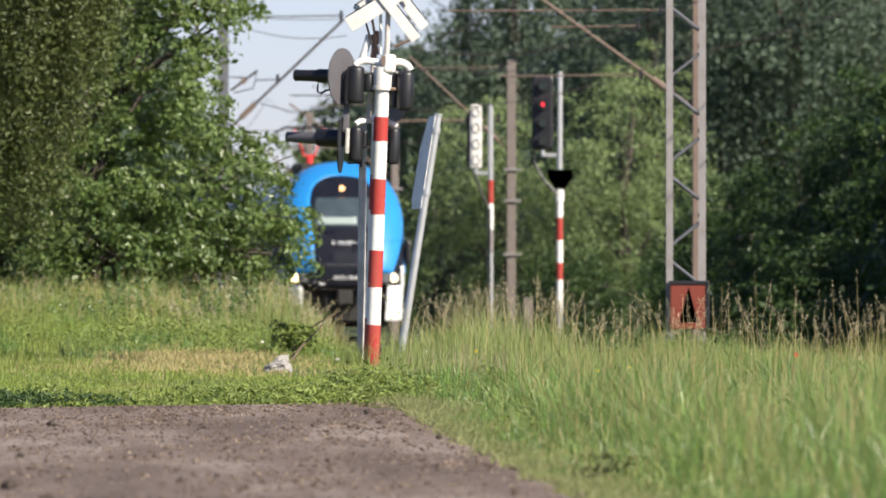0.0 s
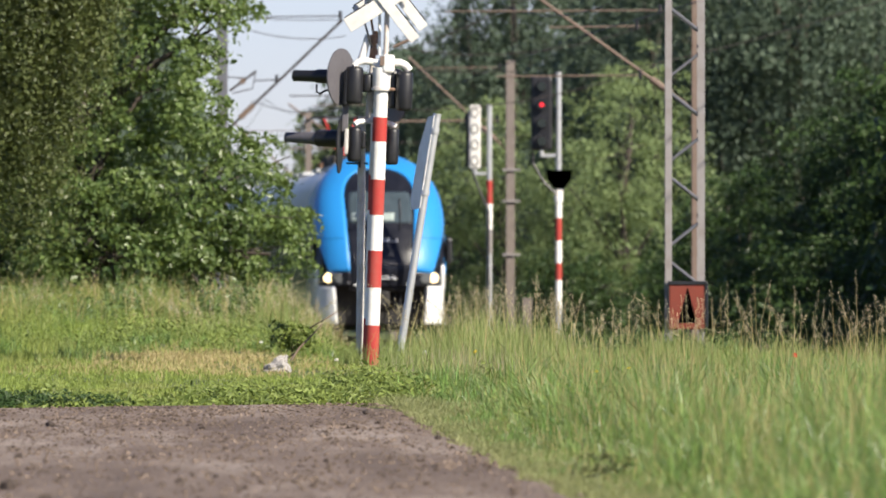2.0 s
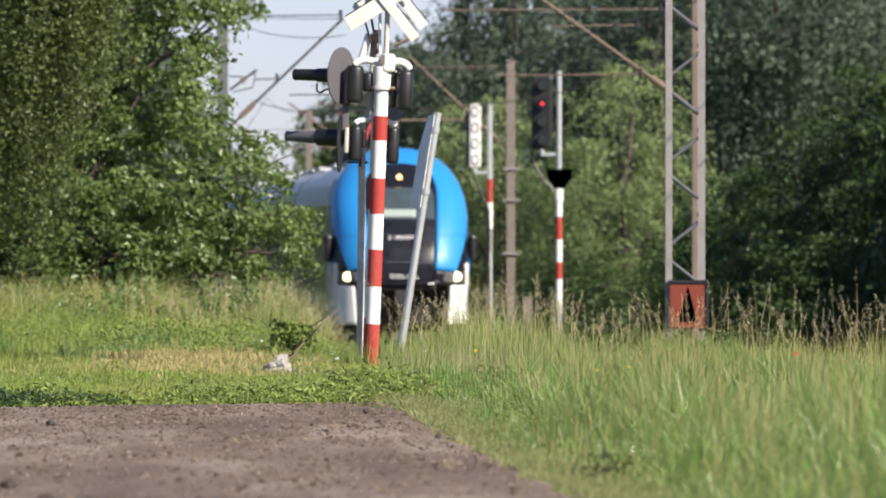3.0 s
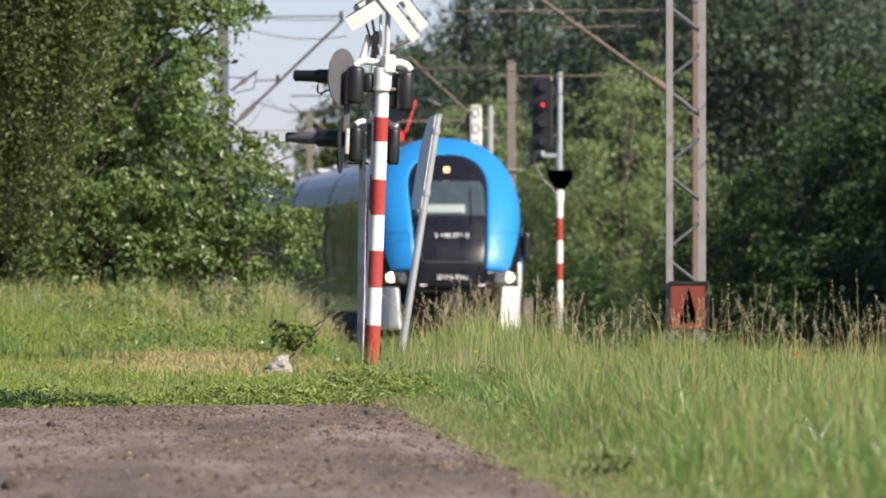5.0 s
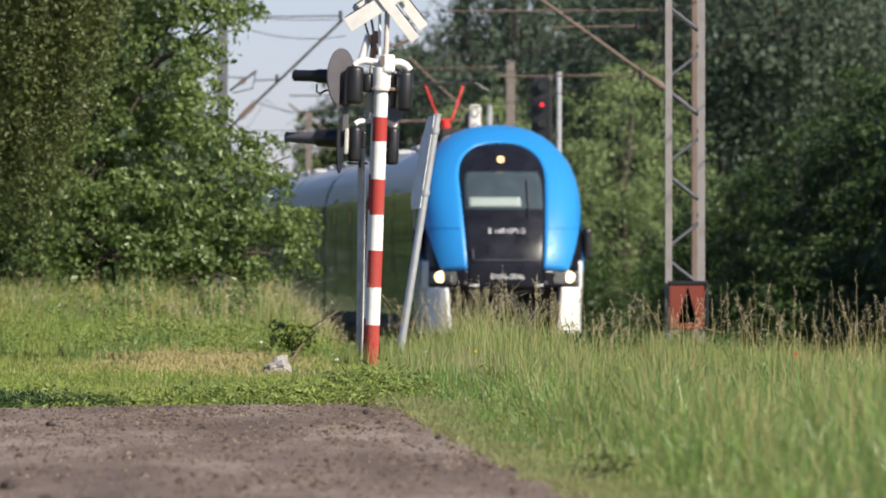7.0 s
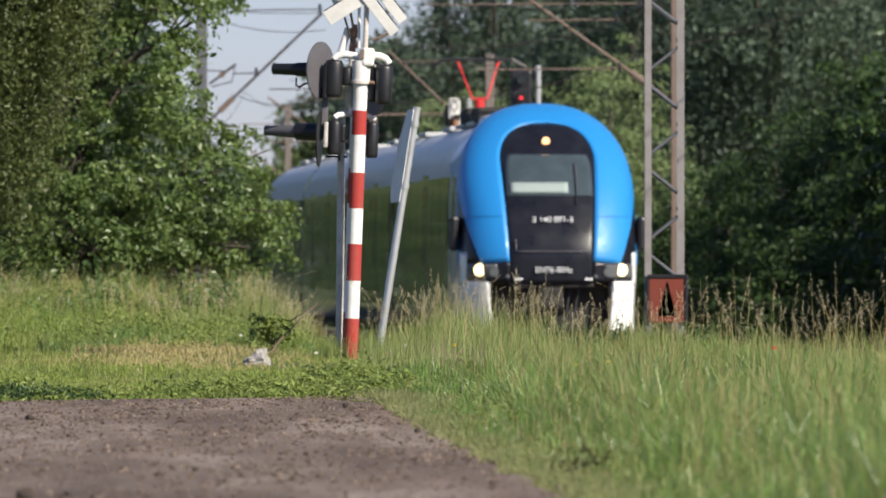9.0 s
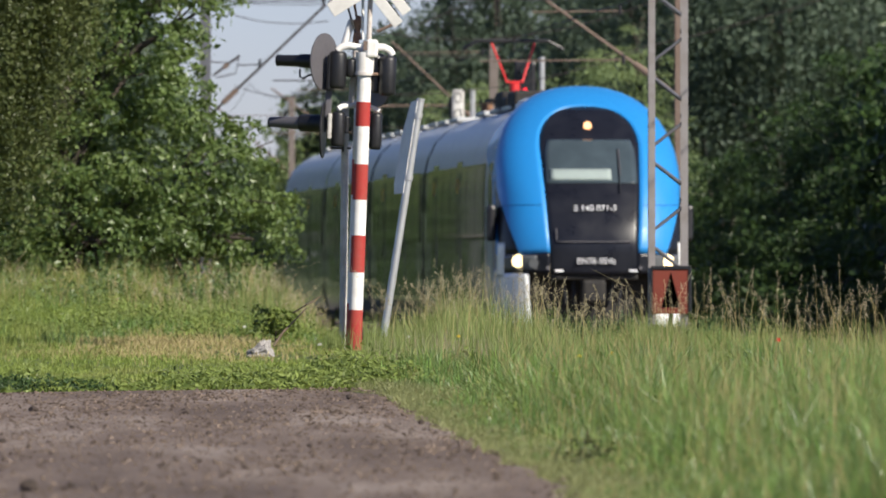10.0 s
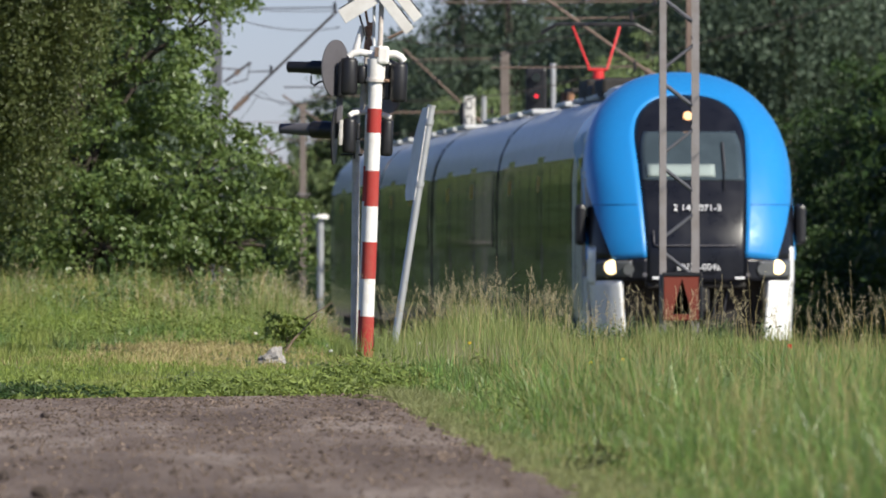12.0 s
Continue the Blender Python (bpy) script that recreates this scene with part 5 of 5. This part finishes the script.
def meadow():
    rng = np.random.default_rng(21)
    n = 340000
    y = 33 + 77 * rng.random(n) ** 0.9
    reach = 784 / 18000 * y + 0.5
    x = -0.9 + rng.random(n) * (reach + 0.9)
    edge = np.where(y < 66.6, road_edge(y), np.where(y < 90, -0.75 + (y - 68) * 0.02, -0.6))
    d = x - edge
    keep = d > rng.random(n) * 0.12
    x, y, d = x[keep], y[keep], d[keep]
    z = ground_z(x, y)
    patch = 0.62 + 0.62 * (np.sin(x * 2.3 + y * 0.5) * np.sin(y * 0.31 - x) * 0.5 + 0.5) + 0.28 * np.sin(x * 6.1 - y * 0.9) * np.sin(y * 0.77 + x * 2.0)
    h = (0.035 + 0.215 * smoothstep(0.0, 1.0, d)) * (1 - 0.42 * smoothstep(50, 84, y)) * patch * tuft(x, y) * (0.55 + 0.75 * rng.random(len(x)))
    sheet("meadow_grass", blades(rng, x, y, z, h, (0.0015 + 0.0034 * rng.random(len(x)) ** 2) * np.clip(y / 66, 0.6, 1.0), 0.60), M_GRASS, "tall fresh green meadow grass beside the road")
    broad = rng.random(len(x)) < 0.035
    sheet("broad_grass", blades(rng, x[broad], y[broad], z[broad], h[broad] * 1.12, np.full(broad.sum(), 0.0042), 0.55), M_BROADGRASS, "broad arching bright grass leaves")
    m = 22000
    ey = 34 + 40 * rng.random(m)
    ed = np.abs(rng.normal(0, 0.28, m))
    ex = np.where(ey < 66.6, road_edge(ey), -0.7) + ed - 0.04
    sheet("trampled_grass", blades(rng, ex, ey, np.full(m, 0.0), (0.03 + 0.06 * rng.random(m)) * (0.7 + 0.45 * smoothstep(52, 62, ey) * tuft(ex * 0.7, ey * 0.6)), np.full(m, 0.0024), 0.8), M_TRAMPLED, "short trampled grey-green grass along the road edge")
    m = 260
    py = 46 + 44 * rng.random(m)
    px = np.where(py < 66.6, road_edge(py), -0.55) + 0.25 + rng.random(m) * (784 / 18000 * py)
    per = 26
    off = rng.normal(0, 1, (m, per, 3)) * np.array([0.045, 0.09, 0.055])
    off[:, :, 2] = np.abs(off[:, :, 2]) + 0.05
    pts = (np.stack([px, py, ground_z(px, py)], 1)[:, None] + off * (0.5 + 0.9 * rng.random((m, 1, 1)))).reshape(-1, 3)
    sheet("meadow_weeds", leaf_arrays(rng, pts, np.tile([0.2, -0.6, 0.7], (len(pts), 1)), 0.028, slim=0.4), M_WEED, "small leafy weed clumps in the meadow grass", "weeds")
    pick = rng.random(len(x)) < 0.10
    hd = h[pick] * (1.0 + 0.5 * rng.random(pick.sum()))
    sheet("dry_grass", blades(rng, x[pick] + 0.01, y[pick], z[pick], hd, np.full(pick.sum(), 0.0018), 0.25), M_DRY, "pale dry stalks among the meadow grass")


meadow()


def bank_grass():
    rng = np.random.default_rng(22)
    n = 135000
    y = 61.0 + 69 * rng.random(n)
    x = -(0.3 + rng.random(n) * (784 / 18000 * y + 0.6))
    z = ground_z(x, y)
    tall = smoothstep(108, 122, y)
    thin = np.sin(x * 1.9 + 0.7) * np.sin(y * 0.16 + 0.4)
    h = (0.022 + 0.022 * (thin + 1) * 0.5 + 0.04 * smoothstep(100, 108, y) + 0.13 * tall + 0.09 * smoothstep(3.0, 4.0, -x) * smoothstep(84, 100, y)) * tuft(x * 0.4, y * 0.5) * tuft(x, y) * (0.5 + 0.8 * rng.random(n))
    worn = np.exp(-(((x + 2.4) / 0.95) ** 2 + ((y - 96) / 7.5) ** 2))
    keep = (rng.random(n) > 0.72 * worn) & (y > road_end(x) + 0.15)
    sheet("bank_grass", blades(rng, x[keep], y[keep], z[keep], h[keep], np.full(keep.sum(), 0.0035), 0.45), M_LAWN, "bright green grass on the low bank")
    m = 27000
    yy, xx = 82 + 28 * rng.random(m), -4.4 + 3.6 * rng.random(m)
    ok = np.exp(-(((xx + 2.4) / 0.95) ** 2 + ((yy - 96) / 7.5) ** 2)) > rng.random(m)
    xx, yy = xx[ok], yy[ok]
    sheet("straw", blades(rng, xx, yy, ground_z(xx, yy), 0.035 + 0.05 * rng.random(len(xx)), np.full(len(xx), 0.004), 0.8), M_DRY, "flattened dry straw patch on the bank")
    m = 650
    yy = 110 + 16 * rng.random(m)
    xx = -0.9 - rng.random(m) * 5.2
    sheet("bank_stalks", blades(rng, xx, yy, ground_z(xx, yy), 0.35 + 0.35 * rng.random(m), np.full(m, 0.003), 0.25), M_DRY, "tall pale stalks along the top of the bank")


bank_grass()


def seed_heads():
    """Tall flowering stalks, some with loose brown panicles."""
    rng = np.random.default_rng(23)
    groups = 135
    gx = -0.45 + 5.2 * rng.random(groups)
    gy = 74 + 32 * rng.random(groups)
    gx[:30] = rng.normal(0.4, 0.42, 30)
    gh = 0.20 + 0.22 * rng.random(groups) + 0.24 * np.exp(-((gx - 0.4) / 0.5) ** 2) + 0.12 * smoothstep(3.2, 4.2, gx)
    n = 11000
    own = rng.integers(0, groups, n)
    x, y = gx[own] + rng.normal(0, 0.11, n), gy[own] + rng.normal(0, 0.5, n)
    h = gh[own] * (0.45 + 0.75 * rng.random(n))
    sheet("straw_stalks", blades(rng, x, y, ground_z(x, y), h, np.full(n, 0.0024), 0.34), M_STRAWGREEN, "pale yellow-green flowering tufts in the meadow")
    n = 460
    own = rng.integers(0, groups, n)
    x, y = gx[own] + rng.normal(0, 0.22, n), gy[own] + rng.normal(0, 0.8, n) + 4
    x = np.where((x < -0.45) & (x > -0.95), x + 0.75, x)
    h = gh[own] + 0.08 + 0.30 * rng.random(n) ** 1.4 + 0.14 * smoothstep(2.8, 4.0, x) * rng.random(n)
    arrays = blades(rng, x, y, ground_z(x, y), h, np.full(n, 0.0026), 0.30)
    sheet("grass_stalks", arrays, M_DRY, "thin tall flowering stalks above the meadow")
    ring = arrays[0].reshape(-1, 5, 3)
    tips = ring[:, 4]
    below = tips * 0.55 + (ring[:, 2] + ring[:, 3]) / 2 * 0.45
    per = 52
    k = rng.random((n, per, 1)) * 1.25
    pts = tips[:, None] * (1 - k) + below[:, None] * k + rng.normal(0, 1, (n, per, 3)) * np.array([0.012, 0.012, 0.008]) * (0.2 + k)
    pts = pts.reshape(-1, 3)
    sheet("seed_heads", leaf_arrays(rng, pts, np.tile([0, -0.5, 0.5], (len(pts), 1)), 0.0115, slim=0.35), M_SEED, "feathery brown grass seed heads")


seed_heads()


def tall_stalks():
    """Single high flowering stalks that nod over the meadow, and pale stems in front of the signal post."""
    rng = np.random.default_rng(47)
    n, per = 64, 60
    x = np.concatenate([2.2 + 2.4 * rng.random(40), rng.normal(1.0, 0.55, 24)])
    y = 86 + 13 * rng.random(n)
    h = np.where(x > 2.0, 0.58 + 0.34 * rng.random(n) + 0.26 * smoothstep(3.2, 4.0, x), 0.46 + 0.22 * rng.random(n))
    arrays = blades(rng, x, y, ground_z(x, y), h, np.full(n, 0.0024), 0.26)
    sheet("tall_stalks", arrays, M_DRY, "single tall nodding grass stalks in the meadow")
    ring = arrays[0].reshape(-1, 5, 3)
    tips, low = ring[:, 4], (ring[:, 2] + ring[:, 3]) / 2
    k = rng.random((n, per, 1)) * 0.75
    pts = tips[:, None] * (1 - k) + low[:, None] * k + rng.normal(0, 1, (n, per, 3)) * np.array([0.014, 0.014, 0.006]) * (0.15 + k)
    sheet("tall_seed_heads", leaf_arrays(rng, pts.reshape(-1, 3), np.tile([0, -0.5, 0.5], (n * per, 1)), 0.012, slim=0.35), M_SEED, "loose pale seed heads on tall stalks")
    n = 900
    y = 72 + 20 * rng.random(n)
    x = rng.normal(0.25, 0.30, n)
    ok = (x > -0.45) | (y < 88)
    x, y = x[ok], y[ok]
    sheet("pale_stems", blades(rng, x, y, ground_z(x, y), 0.14 + 0.22 * rng.random(len(x)), np.full(len(x), 0.0017), 0.16), M_REED, "pale thin stems standing in the grass")


tall_stalks()


def post_tufts():
    """Uncut grass round the feet of the crossing signal and the leaning sign."""
    rng = np.random.default_rng(52)
    n = 420
    own = rng.random(n) < 0.55
    x = np.where(own, rng.normal(-0.83, 0.055, n), rng.normal(-0.40, 0.09, n))
    y = np.where(own, 94.2 + 0.6 * rng.random(n), 95.6 + 1.4 * rng.random(n))
    h = np.where(own, 0.22, 0.26) * (0.5 + 0.8 * rng.random(n))
    sheet("post_tufts", blades(rng, x, y, ground_z(x, y), h, np.full(n, 0.0032), 0.25), M_STRAWGREEN, "uncut grass tufts round the signal post and sign")


post_tufts()


def reeds():
    """Pale thick dead stems leaning over at the meadow's far corner."""
    rng = np.random.default_rng(27)
    n = 90
    x = 3.0 + 1.6 * rng.random(n) ** 0.7
    y = 93 + 9 * rng.random(n)
    h = 0.42 + 0.42 * rng.random(n) * smoothstep(2.9, 4.0, x)
    sheet("dead_reeds", blades(rng, x, y, ground_z(x, y), h, 0.004 + 0.004 * rng.random(n), 0.55, math.pi), M_REED, "pale dead reed stems leaning over the grass")


reeds()


def weeds():
    """Low broad-leaved plants along the far edge of the road."""
    rng = np.random.default_rng(24)
    n = 2100
    x = -3.4 + 3.9 * rng.random(n) ** 0.85
    y = road_end(x) + 0.05 + np.abs(rng.normal(0, 3.0, n))
    lush = 0.5 + 0.5 * np.sin(x * 4.1 + 0.6) * np.sin(x * 1.7 + y * 0.35) + 0.75 * smoothstep(-1.2, -0.5, x)
    keep = rng.random(n) < 0.12 + 0.66 * lush
    x, y, lush = x[keep], y[keep], lush[keep]
    n, per = len(x), 20
    c = np.stack([x, y, ground_z(x, y) + 0.005], 1)
    off = rng.normal(0, 1, (n, per, 3)) * np.array([0.05, 0.08, 0.02]) + np.array([0, 0, 0.02])
    off[:, :, 2] = np.abs(off[:, :, 2]) * (0.5 + 1.3 * lush[:, None]) * (0.5 + rng.random((n, 1)))
    pts = (c[:, None] + off).reshape(-1, 3)
    sheet("roadside_weeds", leaf_arrays(rng, pts, np.tile([0, -0.5, 1.0], (len(pts), 1)), 0.034, 0.55, 0.5), M_WEED, "low broad-leaved weeds along the road edge", "weeds")


weeds()


def verge_shadow_leaves():
    """Dark low leaves at the far rim of the road, standing in for a shadow strip."""
    rng = np.random.default_rng(41)
    n, per = 260, 22
    x = -2.95 + 0.95 * rng.random(n) ** 1.2
    y = road_end(x) + 0.25 + 1.2 * rng.random(n)
    h = 0.05 + 0.07 * rng.random(n) * smoothstep(-1.9, -2.5, x)
    k = rng.random((n, per, 1))
    c = np.stack([x, y, ground_z(x, y)], 1)[:, None]
    pts = c + k * h[:, None, None] * np.array([0, 0, 1.0]) + rng.normal(0, 0.022, (n, per, 3)) * np.array([1.4, 1.4, 0.5])
    sheet("verge_shadow_leaves", leaf_arrays(rng, pts.reshape(-1, 3), np.tile([0.2, -0.3, 0.8], (n * per, 1)), 0.030, slim=0.45), M_DARK, "dark low leaves standing in for a shadow strip along the road edge", "weeds")


verge_shadow_leaves()


def bank_tufts():
    """Tall seeding grass in loose groups along the top of the bank."""
    rng = np.random.default_rng(43)
    groups = 46
    gx = -1.0 - 4.3 * rng.random(groups)
    gy = 108 + 16 * rng.random(groups)
    gx[:16] = rng.normal(-1.75, 0.32, 16)
    gh = 0.16 + 0.20 * rng.random(groups) + 0.20 * np.exp(-((gx + 1.6) / 0.5) ** 2) + 0.14 * smoothstep(3.4, 4.6, -gx)
    n = 5200
    own = rng.integers(0, groups, n)
    x, y = gx[own] + rng.normal(0, 0.13, n), gy[own] + rng.normal(0, 0.5, n)
    h = gh[own] * (0.45 + 0.75 * rng.random(n))
    sheet("bank_tufts", blades(rng, x, y, ground_z(x, y), h, np.full(n, 0.0030), 0.30), M_STRAWGREEN, "pale yellow-green grass tufts on the bank")
    n, per = 360, 34
    own = rng.integers(0, groups, n)
    x, y = gx[own] + rng.normal(0, 0.2, n), gy[own] + rng.normal(0, 0.7, n)
    h = gh[own] * (0.8 + 0.6 * rng.random(n))
    arrays = blades(rng, x, y, ground_z(x, y), h, np.full(n, 0.0026), 0.28)
    ring = arrays[0].reshape(-1, 5, 3)
    tips = ring[:, 4]
    below = tips * 0.5 + (ring[:, 2] + ring[:, 3]) / 2 * 0.5
    k = rng.random((n, per, 1)) * 1.2
    pts = tips[:, None] * (1 - k) + below[:, None] * k + rng.normal(0, 1, (n, per, 3)) * np.array([0.014, 0.014, 0.008]) * (0.3 + k)
    sheet("bank_stems", arrays, M_DRY, "thin flowering stems on the bank")
    sheet("bank_seed_heads", leaf_arrays(rng, pts.reshape(-1, 3), np.tile([0, -0.5, 0.5], (n * per, 1)), 0.016, slim=0.4), M_SEED, "brown grass seed heads on the bank")


bank_tufts()


def bank_clumps():
    """Coarse darker grass clumps scattered over the bank."""
    rng = np.random.default_rng(45)
    groups = 110
    gx, gy = -0.9 - 4.4 * rng.random(groups), 90 + 30 * rng.random(groups) ** 0.8
    off = np.exp(-(((gx + 2.4) / 0.9) ** 2 + ((gy - 96) / 6.0) ** 2)) < 0.35
    gx, gy = gx[off], gy[off]
    gh = (0.05 + 0.13 * rng.random(len(gx))) * (1 + 0.5 * smoothstep(3.2, 4.2, -gx))
    n = 9000
    own = rng.integers(0, len(gx), n)
    x, y = gx[own] + rng.normal(0, 0.12, n), gy[own] + rng.normal(0, 0.45, n)
    h = gh[own] * (0.5 + 0.8 * rng.random(n))
    sheet("bank_clumps", blades(rng, x, y, ground_z(x, y), h, np.full(n, 0.0030), 0.5), M_GRASS, "coarse dark green grass clumps on the bank")


bank_clumps()


def bank_weeds():
    """Leafy clumps dotted over the bank and along the meadow edge."""
    rng = np.random.default_rng(25)
    n = 900
    x = -0.7 - 4.6 * rng.random(n)
    y = 101 + 24 * rng.random(n)
    keep = np.sin(x * 3.1 + 1) * np.sin(y * 0.5) > -0.3
    x, y = x[keep], y[keep]
    n, per = len(x), 34
    c = np.stack([x, y, ground_z(x, y)], 1)
    off = rng.normal(0, 1, (n, per, 3)) * np.array([0.09, 0.12, 0.075])
    off[:, :, 2] = np.abs(off[:, :, 2]) + 0.02
    pts = (c[:, None] + off * (0.6 + 0.8 * rng.random((n, 1, 1)))).reshape(-1, 3)
    sheet("bank_weeds", leaf_arrays(rng, pts, np.tile([0.2, -0.5, 0.8], (len(pts), 1)), 0.045, slim=0.45), M_WEED, "leafy green weed clumps on the bank", "weeds")


bank_weeds()


def bank_nettles():
    """Taller leafy plants in uneven groups along the top of the bank."""
    rng = np.random.default_rng(26)
    gx = -1.2 - 4.6 * rng.random(26)
    gy = 113 + 12 * rng.random(26)
    gh = 0.18 + 0.32 * rng.random(26)
    n = 640
    own = rng.integers(0, 26, n)
    x, y = gx[own] + rng.normal(0, 0.14, n), gy[own] + rng.normal(0, 0.5, n)
    h = gh[own] * (0.6 + 0.6 * rng.random(n))
    per = 24
    k = rng.random((n, per, 1))
    c = np.stack([x, y, ground_z(x, y)], 1)[:, None]
    pts = c + k * h[:, None, None] * np.array([0, 0, 1.0]) + rng.normal(0, 0.045, (n, per, 3)) * np.array([1, 1, 0.5]) * (1.2 - 0.6 * k)
    sheet("bank_nettles", leaf_arrays(rng, pts.reshape(-1, 3), np.tile([0.2, -0.5, 0.7], (n * per, 1)), 0.05, slim=0.45), M_LEAF, "tall leafy green nettles along the bank", "weeds")


bank_nettles()
tree(9, "small_bush", -1.50, 99.0, [(-1.54, 99, 0.28, 0.15, 0.2, 0.12), (-1.40, 99, 0.24, 0.13, 0.2, 0.11)], 34, 26, 0.06, 0.05, M_WEED, "small green bush in the grass", "bush", 0.012)

tree(12, "withered_plant", 0.62, 40.2, [(0.63, 40.2, 0.075, 0.07, 0.16, 0.07), (0.68, 40.4, 0.05, 0.06, 0.14, 0.05)], 11, 12, 0.05, 0.026, M_WITHERED, "dark withered brown plant at the road edge", "plant", 0.006)


def meadow_nettles():
    """Dark leafy plants in uneven groups at the far rim of the meadow."""
    rng = np.random.default_rng(31)
    groups = 34
    gx = 0.9 + 3.9 * rng.random(groups) ** 0.7
    gy = 93 + 9 * rng.random(groups)
    gh = 0.10 + 0.20 * rng.random(groups) ** 1.5 + 0.08 * smoothstep(2.6, 3.8, gx)
    n, per = 420, 22
    own = rng.integers(0, groups, n)
    x, y = gx[own] + rng.normal(0, 0.10, n), gy[own] + rng.normal(0, 0.5, n)
    h = gh[own] * (0.6 + 0.6 * rng.random(n))
    k = rng.random((n, per, 1))
    c = np.stack([x, y, ground_z(x, y)], 1)[:, None]
    pts = c + (0.10 + k * h[:, None, None]) * np.array([0, 0, 1.0]) + rng.normal(0, 0.035, (n, per, 3)) * np.array([1, 1, 0.5])
    sheet("meadow_nettles", leaf_arrays(rng, pts.reshape(-1, 3), np.tile([0.2, -0.4, 0.7], (n * per, 1)), 0.036, slim=0.4), M_DARK, "dark leafy nettles at the meadow's far rim", "weeds")


meadow_nettles()


def flower(x, y, z, material, r, name, label):
    root = empty(name, pose(x, y, float(ground_z(x, y))))
    tagged(root, label, "flower", group="wild flowers in the meadow")
    part("stem", rod((0, 0, 0), (0.01, 0, z), 0.002, sides=5), M_LAWN, root)
    rng = np.random.default_rng(int(abs(x * 1000)))
    d = rng.normal(0, 1, (40, 3))
    d /= np.linalg.norm(d, axis=1, keepdims=True)
    d[:, 2] = np.abs(d[:, 2]) * (1 if material != M_PUFF else 0.6)
    data_part("head", strips("head", *leaf_arrays(rng, d * r * 0.6 + np.array([0.01, 0, z]), d, r * 0.9, slim=0.6), material), root)


for x, y in ((1.72, 66.0), (1.02, 68.0), (2.72, 92.0), (1.35, 74.0), (0.25, 80.0)):
    flower(x, y, 0.19 + 0.05 * math.sin(x * 9), M_YELLOW, 0.018, "yellow_flower", "small yellow meadow flower on a thin stem")
for x, y in ((-0.16, 92), (0.62, 64), (-0.9, 86), (-1.75, 98)):
    flower(x, y, 0.17, M_PUFF, 0.022, "seed_clock", "white downy seed head on a thin stem")
flower(2.76, 80, 0.24, M_POPPY, 0.032, "poppy", "red poppy in the meadow grass")


# ---- what moves ----


def motions():
    rows = []
    for t in range(0, 13):
        y = 235.0 - 8.03 * t - 1.15
        rows.append((float(t), pose(track_x(y), y, RAIL_Z, 0, 0, 3.43)))
    walk(train, rows)


motions()
